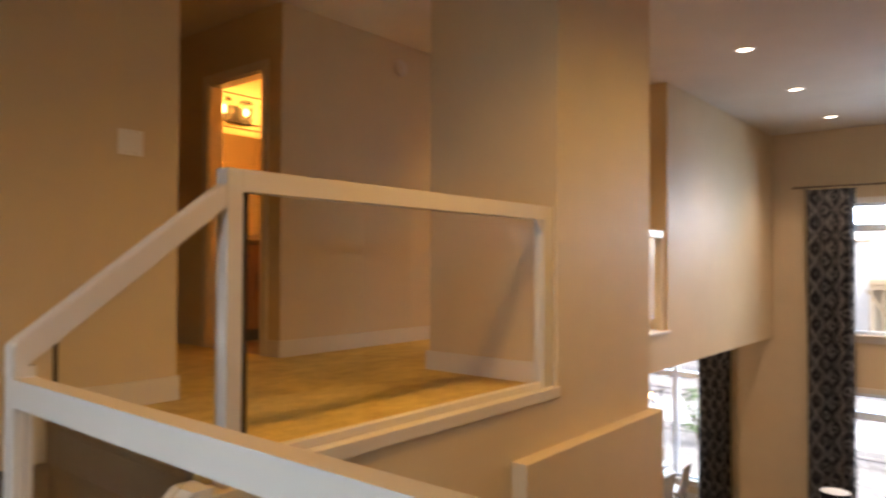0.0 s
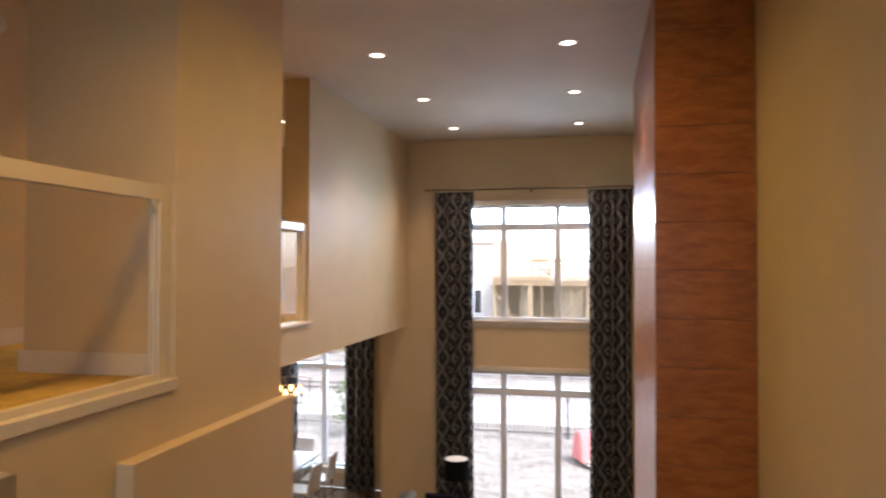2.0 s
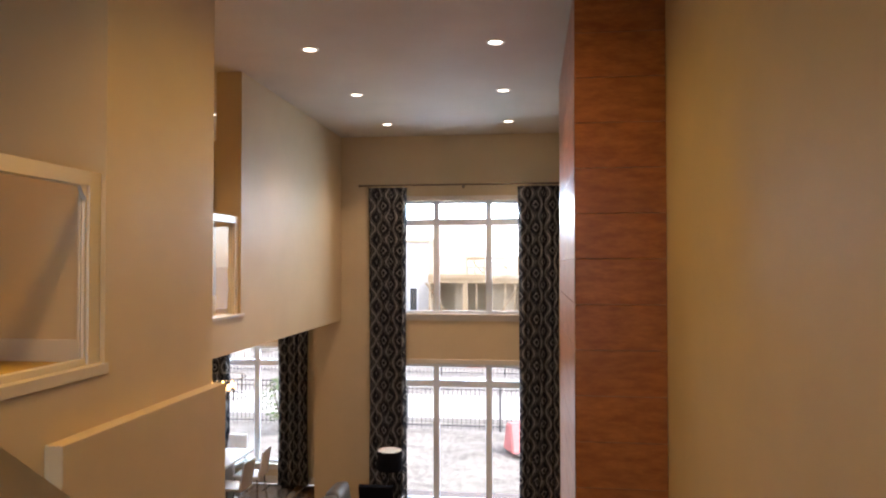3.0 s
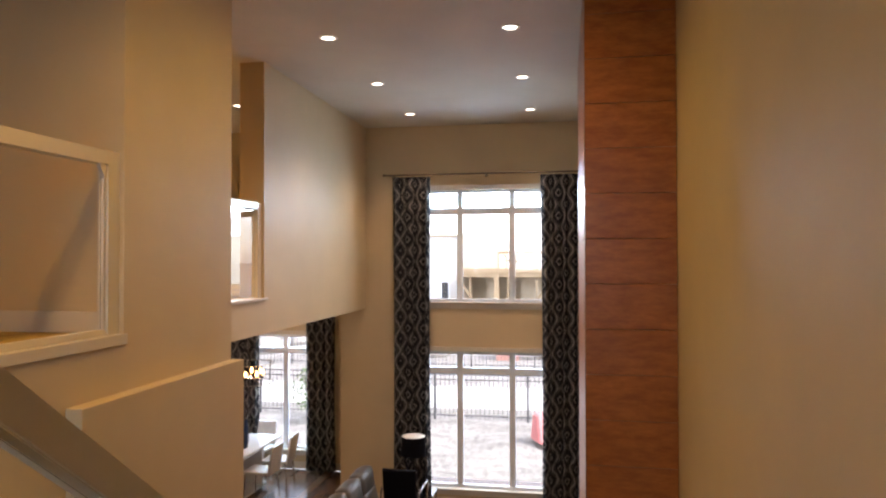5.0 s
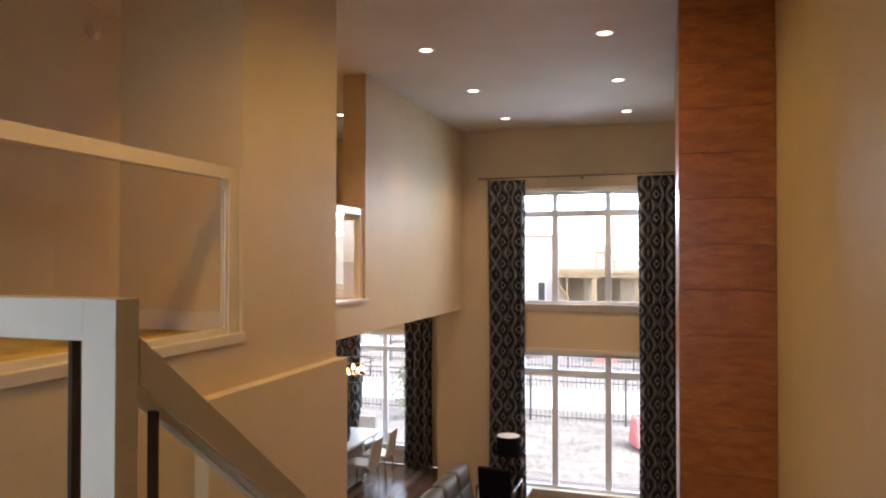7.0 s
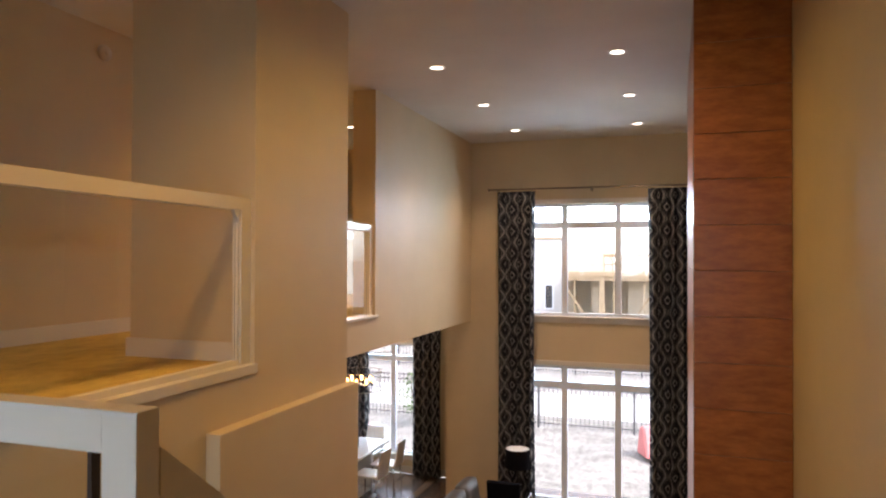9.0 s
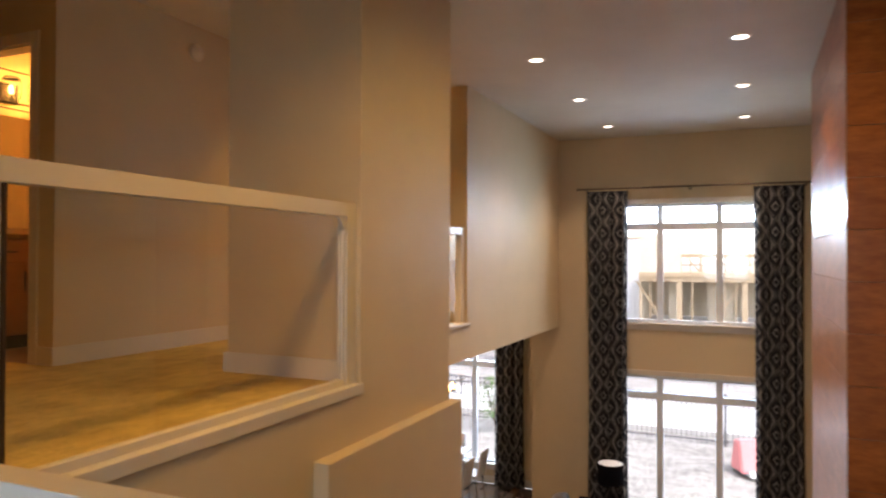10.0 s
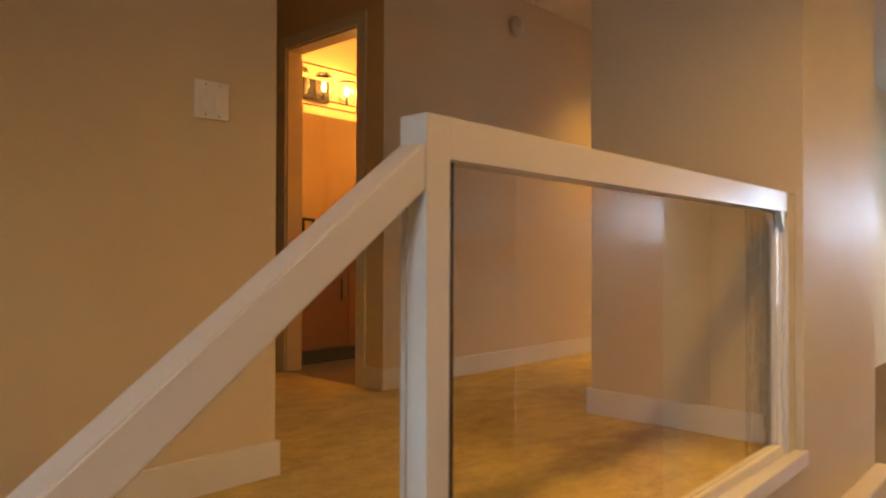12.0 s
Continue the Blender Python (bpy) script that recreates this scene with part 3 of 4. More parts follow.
# ---- hall things ----
sw = thing("light_switch", "white double rocker light switch on the greige wall", "switch", (1.688, 3.1825, 1.207))
part("plate", bx(-0.058, 0.058, -0.006, 0, -0.058, 0.058, bevel=0.003), PLASTIC_WHITE, sw)
for dx in (-0.023, 0.023):
    part("rocker", prism(bmesh.new(), [(-0.007, -0.033), (-0.012, -0.033), (-0.0075, 0.033), (-0.007, 0.033)], "x", dx - 0.016, dx + 0.016), PLASTIC_WHITE, sw)
    for dz in (-0.047, 0.047):
        part("screw", rod(bmesh.new(), (dx, -0.0062, dz), (dx, -0.0075, dz), 0.003, 8), CHROME, sw)

al = thing("smoke_alarm", "round white smoke alarm on the back wall", "alarm", (4.34, 3.9925, 2.262))
bm = lathe(bmesh.new(), [(0.0, 0.0), (0.065, 0.0), (0.065, 0.022), (0.055, 0.036), (0.0, 0.038)])
bmesh.ops.rotate(bm, verts=bm.verts, matrix=Matrix.Rotation(radians(90), 3, "X"))
part("housing", bm, ALMOND, al, smooth=True)
bm = lathe(bmesh.new(), [(0.0, 0.0385), (0.022, 0.0385), (0.022, 0.043), (0.0, 0.044)])
bmesh.ops.rotate(bm, verts=bm.verts, matrix=Matrix.Rotation(radians(90), 3, "X"))
part("test_button", bm, ALMOND, al, smooth=True)

# ---- bathroom ----
van = thing("vanity", "reddish wooden bathroom vanity with black bar handles", "cabinet", (3.265, 4.95, 0))
part("body", bx(0.0, 1.733, 0.02, 0.545, 0.10, 0.80), MAPLE, van)
part("toe_kick", bx(0.0, 1.733, 0.07, 0.54, 0.0, 0.099), BLACK_METAL, van)
for k in range(4):
    x0 = 0.01 + k * 0.431
    d = part("drawer_front" if k % 2 == 0 else "false_front", bx(x0, x0 + 0.425, 0.0, 0.019, 0.63, 0.785, bevel=0.004), MAPLE, van)
    part("handle", rod(bmesh.new(), (x0 + 0.14, -0.022, 0.71), (x0 + 0.29, -0.022, 0.71), 0.006), BLACK_METAL, d, "black bar handle")
    d = part("door", bx(x0, x0 + 0.425, 0.0, 0.019, 0.115, 0.62, bevel=0.004), MAPLE, van)
    hx = x0 + (0.355 if k % 2 == 0 else 0.07)
    part("handle", rod(bmesh.new(), (hx, -0.022, 0.42), (hx, -0.022, 0.57), 0.006), BLACK_METAL, d, "black bar handle")
top = tagged(new("worktop", solid(bx(3.265, 4.998, 4.93, 5.497, 0.801, 0.84, bevel=0.005), "worktop", STONE_TOP)), "brown stone worktop on the bathroom vanity", "worktop")
tap = thing("faucet", "dark bronze faucet on the vanity top", "faucet", (3.62, 5.36, 0.84))
bm = bmesh.new()
rod(bm, (0, 0, 0), (0, 0, 0.16), 0.014), rod(bm, (0, 0, 0.155), (0, -0.13, 0.14), 0.011), rod(bm, (0, -0.125, 0.145), (0, -0.125, 0.115), 0.010)
part("spout", bm, BLACK_METAL, tap)
for dx in (-0.1, 0.1):
    bm = bmesh.new()
    rod(bm, (dx, 0, 0), (dx, 0, 0.05), 0.013), rod(bm, (dx - 0.03, 0, 0.055), (dx + 0.03, 0, 0.055), 0.006)
    part("tap_handle", bm, BLACK_METAL, tap)
mir = thing("wall_mirror", "large frameless mirror above the vanity", "mirror", (4.05, 5.49, 0.9))
part("silvering", bx(-0.82, 0.82, -0.004, 0.004, 0.0, 0.9), MIRROR, mir)
bar = thing("vanity_light", "black framed vanity light with candle bulbs in glass shades", "wall light", (3.82, 5.38, 1.84))
bm = bmesh.new()
for a, b in (((-0.55, 0, 0), (0.55, 0, 0)), ((-0.55, 0, 0.30), (0.55, 0, 0.30)), ((-0.55, 0, 0), (-0.55, 0, 0.30)), ((0.55, 0, 0), (0.55, 0, 0.30)), ((-0.55, 0, 0.05), (0.55, 0, 0.05))):
    rod(bm, a, b, 0.006, 8)
part("frame", bm, BLACK_METAL, bar)
part("back_plate", bx(-0.12, 0.12, 0.085, 0.118, 0.06, 0.22, bevel=0.004), BLACK_METAL, bar)
for k in range(5):
    x = -0.44 + 0.22 * k
    holder = part("candle_holder", rod(rod(bmesh.new(), (x, 0, 0.05), (x, 0, 0.115), 0.011, 10), (x, 0, 0.06), (x, 0.09, 0.12), 0.005, 8), BLACK_METAL, bar)
    part("bulb", lathe(bmesh.new(), [(0.0, 0.116), (0.012, 0.118), (0.019, 0.145), (0.012, 0.178), (0.0, 0.20)], (x, 0, 0), 14), BULB, holder, "glowing candle bulb", True)
    sh = part("shade", lathe(bmesh.new(), [(0.055, 0.07), (0.07, 0.10), (0.07, 0.22), (0.055, 0.25), (0.053, 0.25), (0.068, 0.22), (0.068, 0.10), (0.053, 0.07)], (x, 0, 0), 20), GLASS, holder, "clear glass shade", True)
    sh.visible_shadow = False
for x in (3.45, 4.05):
    lamp_object("vanity_glow", "POINT", pose(x, 5.25, 2.0), 2.3, (1.0, 0.43, 0.08))

# ---- curtains ----


def curtain(name, x, y0, y1, z0, z1, folds, label, group, seed=0, full=1.4):
    """Hanging pleated cloth; v runs down the cloth, u along its flat width."""
    c = thing(name, label, "curtain", (x, (y0 + y1) / 2, z0), group=group)
    bm = bmesh.new()
    uv = bm.loops.layers.uv.new("cloth")
    nx, nz, w, h = folds * 10, 40, y1 - y0, z1 - z0
    rnd = random.Random(seed)
    phase = [rnd.uniform(-0.5, 0.5) for _ in range(6)]
    grid = []
    for j in range(nz + 1):
        row = []
        v = j / nz
        for i in range(nx + 1):
            u = i / nx
            deep = 0.045 + 0.02 * math.sin(3.1 * u * folds + phase[0]) * (1 - 0.5 * v)
            wob = 0.25 * math.sin(2.2 * v + phase[1] + 5 * u) + 0.15 * math.sin(5 * v + phase[2])
            px = deep * math.cos(math.tau * (u * folds) + wob) * (0.65 + 0.35 * (1 - v) if v > 0.93 else 1)
            py = (u - 0.5) * w * (1 - 0.06 * math.sin(math.pi * v)) + 0.012 * math.sin(math.tau * u * folds * 0.5 + phase[3] + 2 * v)
            row.append(bm.verts.new((px, py, v * h)))
        grid.append(row)
    for j in range(nz):
        for i in range(nx):
            f = bm.faces.new((grid[j][i], grid[j][i + 1], grid[j + 1][i + 1], grid[j + 1][i]))
            f.smooth = True
            for lp, (a, b) in zip(f.loops, ((i, j), (i + 1, j), (i + 1, j + 1), (i, j + 1))):
                lp[uv].uv = (a / nx * w * full, b / nz * h)
    me = solid(bm, "cloth", CURTAIN, True)
    ob = new("cloth", me)
    ob.parent = c
    m = ob.modifiers.new("thickness", "SOLIDIFY")
    m.thickness = 0.003
    for k in range(folds + 1):
        y = (k / folds - 0.5) * w * 0.98
        part("ring", rod(bmesh.new(), (0, y - 0.003, h + 0.012), (0, y + 0.003, h + 0.012), 0.022, 14), CHROME, c)
    return c


LC = "dark curtain with a pale ogee pattern hanging beside the tall windows"
curtain("curtain", FAR - 0.16, 1.675, 2.27, MAIN + 0.02, 1.66, 6, LC, "living room curtains", 1)
curtain("curtain", FAR - 0.16, -0.62, -0.002, MAIN + 0.02, 1.66, 6, LC, "living room curtains", 2)
DC = "dark curtain with a pale ogee pattern beside the dining window"
curtain("curtain", DIN - 0.14, 3.69, 4.245, MAIN + 0.02, -0.5, 6, DC, "dining curtains", 3, 1.9)
curtain("curtain", DIN - 0.14, 5.12, 5.80, MAIN + 0.02, -0.5, 6, DC, "dining curtains", 4, 1.9)


def curtain_rod(x, y0, y1, z, wall):
    r = thing("curtain_rod", "thin brushed metal curtain rod with round finials", "curtain rod", (x, (y0 + y1) / 2, z))
    h = (y1 - y0) / 2
    part("pole", rod(bmesh.new(), (0, -h, 0), (0, h, 0), 0.014), BRONZE, r)
    for s in (-1, 1):
        bm = bmesh.new()
        bmesh.ops.create_uvsphere(bm, u_segments=14, v_segments=10, radius=0.022, matrix=Matrix.Translation((0, s * (h + 0.015), 0)))
        part("finial", bm, BRONZE, r, smooth=True)
    for y in (-h + 0.1, 0, h - 0.1):
        bm = rod(bmesh.new(), (0, y, -0.015), (wall - x, y, -0.015), 0.007)
        rod(bm, (wall - x - 0.006, y, -0.015), (wall - x - 0.001, y, -0.015), 0.025)
        part("bracket", bm, BRONZE, r)


curtain_rod(FAR - 0.16, -0.73, 2.40, 1.695, FAR)
curtain_rod(DIN - 0.14, 3.62, 5.95, -0.465, DIN)

# ---- living room ----


def sofa(x, y):
    s = thing("sofa", "grey leather three-seat sofa with plump back cushions", "sofa", (x, y, MAIN))
    w = 2.1
    part("base", bx(-w / 2, w / 2, -0.45, 0.45, 0.08, 0.26, bevel=0.03), LEATHER, s)
    for sx in (-1, 1):
        xa, xb = sorted((sx * w / 2, sx * (w / 2 - 0.2)))
        part("armrest", bx(xa, xb, -0.46, 0.36, 0.2, 0.50, bevel=0.06), LEATHER, s, smooth=True)
        for sy in (-0.38, 0.38):
            part("leg", rod(bmesh.new(), (sx * 0.95, sy, 0), (sx * 0.95, sy, 0.09), 0.03, 10, 0.02), BLACK_METAL, s)
    seat = (w - 0.42) / 3
    for k in range(3):
        xa = -w / 2 + 0.21 + k * seat
        part("seat_cushion", bx(xa + 0.005, xa + seat - 0.005, -0.44, 0.16, 0.26, 0.45, bevel=0.05), LEATHER, s, smooth=True)
        bm = bx(xa + 0.004, xa + seat - 0.004, 0.10, 0.34, 0.42, 0.82, bevel=0.07)
        bmesh.ops.rotate(bm, verts=bm.verts, cent=(0, 0.2, 0.42), matrix=Matrix.Rotation(radians(-12), 3, "X"))
        part("back_cushion", bm, LEATHER, s, smooth=True)
        bm = bx(xa + 0.004, xa + seat - 0.004, 0.17, 0.38, 0.72, 1.05, bevel=0.085)
        bmesh.ops.rotate(bm, verts=bm.verts, cent=(0, 0.3, 0.72), matrix=Matrix.Rotation(radians(-9), 3, "X"))
        part("headrest", bm, LEATHER, s, smooth=True)
    part("back", bx(-w / 2 + 0.05, w / 2 - 0.05, 0.34, 0.47, 0.2, 0.72, bevel=0.04), LEATHER, s, smooth=True)


sofa(8.33, 1.97)

arm = thing("armchair", "black upholstered armchair with a tubular chrome frame", "chair", (9.66, 1.885, MAIN), turn=90)
bm = bx(-0.225, 0.225, 0.20, 0.28, 0.12, 0.90, bevel=0.02)
for v in bm.verts:
    v.co.x *= 0.97 + 0.1 * (v.co.z - 0.12)
    v.co.z += 0.9 * abs(v.co.x) ** 2 if v.co.z > 0.6 else 0
bmesh.ops.rotate(bm, verts=bm.verts, cent=(0, 0.2, 0.4), matrix=Matrix.Rotation(radians(-8), 3, "X"))
part("backrest", bm, BLACK_FABRIC, arm)
part("seat", bx(-0.225, 0.225, -0.30, 0.22, 0.34, 0.44, bevel=0.03), BLACK_FABRIC, arm)
for s in (-1, 1):
    bm = bmesh.new()
    x = s * 0.265
    for a, b in (((x, -0.28, 0.015), (x, -0.28, 0.62)), ((x, -0.28, 0.62), (x, 0.28, 0.62)), ((x, 0.28, 0.62), (x, 0.28, 0.015)), ((x, -0.28, 0.015), (x, 0.28, 0.015))):
        rod(bm, a, b, 0.014)
    part("side_frame", bm, CHROME, arm, "chrome side frame")
    part("arm_pad", bx(x - 0.025, x + 0.025, -0.22, 0.24, 0.634, 0.652, bevel=0.006), CHROME, arm)
for y in (-0.2, 0.18):
    part("cross_bar", rod(bmesh.new(), (-0.265, y, 0.33), (0.265, y, 0.33), 0.012), CHROME, arm)

fl = thing("floor_lamp", "black drum-shade floor lamp on a slim black stand", "lamp", (10.117, 1.852, MAIN))
part("base", lathe(bmesh.new(), [(0, 0), (0.15, 0), (0.15, 0.015), (0.03, 0.03), (0, 0.03)]), BLACK_METAL, fl, smooth=False)
part("pole", rod(bmesh.new(), (0, 0, 0.02), (0, 0, 1.02), 0.012), BLACK_METAL, fl)
shd = part("shade", lathe(bmesh.new(), [(0.182, 0.92), (0.176, 1.20)], segments=48), BLACK_FABRIC, fl, "black drum shade", False)
sm = shd.modifiers.new("thickness", "SOLIDIFY")
sm.thickness = 0.003
part("shade_lining", lathe(bmesh.new(), [(0.177, 0.923), (0.171, 1.202)], segments=36), WHITE_LACQUER, fl, "white shade lining", True)
part("diffuser", lathe(bmesh.new(), [(0.0, 1.185), (0.169, 1.185), (0.169, 1.19), (0.0, 1.19)], segments=36), PLASTIC_WHITE, fl, "white top diffuser")

gt = thing("glass_table", "small glass side table with chrome legs below the window", "table", (10.3, 1.72, MAIN))
p = part("tabletop", bx(-0.18, 0.18, -0.16, 0.16, 0.33, 0.342, bevel=0.003), GLASS, gt, "clear glass top")
for sx in (-0.16, 0.16):
    for sy in (-0.14, 0.14):
        part("leg", rod(bmesh.new(), (sx, sy, 0), (sx, sy, 0.329), 0.011), CHROME, gt)

# ---- dining ----
dt = thing("dining_table", "glossy white lacquered rectangular dining table", "table", (10.62, 5.0, MAIN))
part("tabletop", bx(-0.95, 0.95, -0.48, 0.48, 0.71, 0.75, bevel=0.004), WHITE_LACQUER, dt)
for sx in (-0.55, 0.55):
    part("pedestal", bx(sx - 0.05, sx + 0.05, -0.32, 0.32, 0.02, 0.709, bevel=0.005), WHITE_LACQUER, dt)
part("base_plate", bx(-0.7, 0.7, -0.34, 0.34, 0.0, 0.019, bevel=0.004), WHITE_LACQUER, dt)


def dining_chair():
    c = thing("dining_chair", "cream leatherette dining chair with slim metal legs", "chair", (0, 0, 0), group="chairs round the dining table")
    part("seat", bx(-0.21, 0.21, -0.21, 0.22, 0.43, 0.475, bevel=0.015), CREAM_LEATHER, c)
    bm = bx(-0.21, 0.21, -0.235, -0.195, 0.42, 0.87, bevel=0.014)
    for v in bm.verts:
        k = (v.co.z - 0.42) / 0.5
        v.co.y -= 0.09 * k * k
        v.co.x *= 1 - 0.08 * k
    part("backrest", bm, CREAM_LEATHER, c)
    for sx in (-1, 1):
        for sy in (-1, 1):
            part("leg", rod(bmesh.new(), (sx * 0.205, sy * 0.21 - 0.01, 0.0), (sx * 0.18, sy * 0.185, 0.43), 0.009, 10, 0.013), CHROME, c)
    return c


chair = dining_chair()
seats = [(11.14, 4.40, 3), (10.52, 4.42, -2), (11.75, 5.02, 88), (11.1, 5.62, 178), (10.5, 5.6, 183)]
for k, (x, y, r) in enumerate(seats):
    m = pose(x, y, MAIN, 0, 0, r)
    if k == 0:
        chair.matrix_world = m
    else:
        copy_thing(chair, m)

vase = thing("vase", "tall dark blue glazed vase with dry twigs on the table", "vase", (10.66, 4.78, MAIN + 0.75))
part("body", lathe(bmesh.new(), [(0, 0), (0.06, 0), (0.078, 0.12), (0.074, 0.34), (0.058, 0.42), (0.062, 0.45), (0.052, 0.45), (0.05, 0.42), (0.0, 0.3)]), BLUE_GLAZE, vase, smooth=True)
rnd = random.Random(5)
for k in range(14):
    bm = bmesh.new()
    a = Vector((0, 0, 0.38))
    d = Vector((rnd.uniform(-0.25, 0.25), rnd.uniform(-0.25, 0.25), 1)).normalized()
    for j in range(4):
        b = a + d * 0.11
        rod(bm, a, b, 0.004 - 0.0008 * j, 6)
        d = (d + Vector((rnd.uniform(-0.3, 0.3), rnd.uniform(-0.3, 0.3), 0))).normalized()
        a = b
    part("twig", bm, TWIG, vase)

ch = thing("chandelier", "metal ring chandelier with glowing candle bulbs over the table", "chandelier", (10.45, 4.60, -1.55))
for z, r in ((0.0, 0.39), (0.30, 0.39)):
    bm = bmesh.new()
    for k in range(36):
        a0, a1 = math.tau * k / 36, math.tau * (k + 1) / 36
        rod(bm, (r * math.cos(a0), r * math.sin(a0), z), (r * math.cos(a1), r * math.sin(a1), z), 0.006, 8)
    part("ring", bm, CHROME, ch)
for k in range(4):
    a = math.tau * (k + 0.62) / 4
    x, y = 0.39 * math.cos(a), 0.39 * math.sin(a)
    part("upright", rod(rod(bmesh.new(), (x, y, 0.0), (x, y, 0.30), 0.008, 8), (x, y, 0.0), (0, 0, 0.10), 0.005, 8), BLACK_METAL, ch)
part("stem", rod(bmesh.new(), (0, 0, 0.08), (0, 0, 1.15), 0.006), BLACK_METAL, ch)
part("canopy", lathe(bmesh.new(), [(0, 1.14), (0.06, 1.145), (0.06, 1.168), (0, 1.168)]), BLACK_METAL, ch)
for k in range(8):
    a = math.tau * (k + 0.3) / 8
    x, y = 0.22 * math.cos(a), 0.22 * math.sin(a)
    h = part("candle_holder", rod(rod(bmesh.new(), (x, y, 0.06), (x, y, 0.11), 0.012, 10), (x, y, 0.07), (0, 0, 0.10), 0.005, 8), BLACK_METAL, ch)
    part("bulb", lathe(bmesh.new(), [(0.0, 0.11), (0.016, 0.113), (0.026, 0.15), (0.014, 0.19), (0.0, 0.21)], (x, y, 0), 12), BULB, h, "glowing candle bulb", True)
lamp_object("chandelier_glow", "POINT", pose(10.45, 4.60, -1.38), 5.0, LAMP_SOFT)

# ---- outdoors ----
GROUND = -3.75


def sheet():
    bm = bmesh.new()
    xs = [-60 + 72.2 * i / 6 for i in range(7)] + [12.3 + 0.35 * i for i in range(1, 60)] + [34 + 24 * i for i in range(1, 30)]
    ys = [-500, -200, -80, -40, -25] + [-16 + 0.55 * j for j in range(66)] + [25, 40, 80, 200, 500]
    grid = []
    for x in xs:
        row = []
        for y in ys:
            near = 12.6 < x < 17.4 and -14 < y < 18
            z = 0.0
            if near:
                p = Vector((x * 0.7, y * 0.7, 0))
                z = 0.16 * noise.noise(p) + 0.07 * noise.noise(p * 3.1) + 0.03 * noise.noise(p * 7)
            row.append(bm.verts.new((x, y, GROUND + z)))
        grid.append(row)
    for a, b in zip(grid, grid[1:]):
        for k in range(len(ys) - 1):
            f = bm.faces.new((a[k], b[k], b[k + 1], a[k + 1]))
            f.smooth = True
    return bm


structure("ground", sheet(), EARTH, "churned bare earth of a building site", "ground")
structure("pavement", bx(18.7, 21.9, -60, 60, GROUND - 0.1, GROUND + 0.13), CONCRETE, "pale concrete pavement beyond the fence", "pavement")


def fence(x, y0, y1, z, height, pitch, label, pieces):
    f = thing("fence", label, "fence", (x, 0, z))
    for h in (0.12, height - 0.16, height - 0.03):
        part("rail", bx(-0.018, 0.018, y0, y1, h - 0.010, h + 0.010), FENCE_METAL, f)
    y = y0
    while y <= y1:
        part("post", bx(-0.025, 0.025, y - 0.025, y + 0.025, -0.15, height + 0.05, bevel=0.006), FENCE_METAL, f)
        y += 2.4
    me = solid(bx(-0.006, 0.006, -0.006, 0.006, 0.04, height), "picket", FENCE_METAL)
    n = int((y1 - y0) / pitch)
    if pieces:
        for k in range(1, n):
            ob = new("picket", me)
            ob.parent = f
            ob.location = (0, y0 + k * pitch, 0)
    else:
        bm = bmesh.new()
        for k in range(1, n):
            box(bm, -0.010, 0.010, y0 + k * pitch - 0.007, y0 + k * pitch + 0.007, 0.04, height)
        part("pickets", bm, FENCE_METAL, f)["kind"] = "stuff"


fence(17.9, -9.0, 14.0, GROUND, 1.2, 0.115, "black metal picket fence along the yard", True)
fence(26.5, -16.0, 24.0, GROUND, 1.5, 0.14, "black metal picket fence across the road", False)

# rubble heaps
rnd = random.Random(11)
bm = bmesh.new()
for k in range(60):
    x, y, r = rnd.uniform(28, 37), rnd.uniform(-12, 22), rnd.uniform(0.3, 0.9)
    bmesh.ops.create_icosphere(bm, subdivisions=2, radius=r, matrix=Matrix.Translation((x, y, GROUND + 0.15)) @ Matrix.Diagonal((1.5, 1.3, 0.7, 1)))
tagged(new("rubble", solid(bm, "rubble", EARTH)), "heaps of earth and rubble across the road", "rubble", kind="stuff")

bar2 = thing("safety_barrier", "red plastic site barrier leaning on the earth", "barrier", (16.0, -0.35, GROUND + 0.1), turn=25)
bm = prism(bmesh.new(), [(-0.28, 0), (0.28, 0), (0.12, 0.62), (-0.12, 0.62)], "y", -0.75, 0.75)
bmesh.ops.bevel(bm, geom=list(bm.edges), offset=0.03, segments=2, affect="EDGES")
part("body", bm, RED_PLASTIC, bar2)
for y in (-0.5, 0.5):
    part("foot", bx(-0.34, 0.34, y - 0.1, y + 0.1, -0.06, 0.05, bevel=0.01), WHITE_LACQUER, bar2)
for y0, w in ((2.0, 1.1), (-1.7, 1.3), (9.2, 1.6)):
    b = thing("red_bin", "red plastic skip bin across the road", "bin", (29.0, y0, GROUND))
    part("tub", prism(bmesh.new(), [(-w / 2 + 0.1, 0), (w / 2 - 0.1, 0), (w / 2, 1.2), (-w / 2, 1.2)], "x", -0.4, 0.4), RUSTED_RED, b)
    part("lid", bx(-0.43, 0.43, -w / 2 - 0.03, w / 2 + 0.03, 1.2, 1.28, bevel=0.02), RUSTED_RED, b)
bm = prism(bmesh.new(), [(6.6, GROUND), (9.4, GROUND), (9.0, GROUND + 0.14), (7.0, GROUND + 0.18)], "x", 13.6, 16.2)
tagged(new("tarpaulin", solid(bm, "tarpaulin", RED_PLASTIC)), "low pile of red tarpaulin on the earth", "tarpaulin")


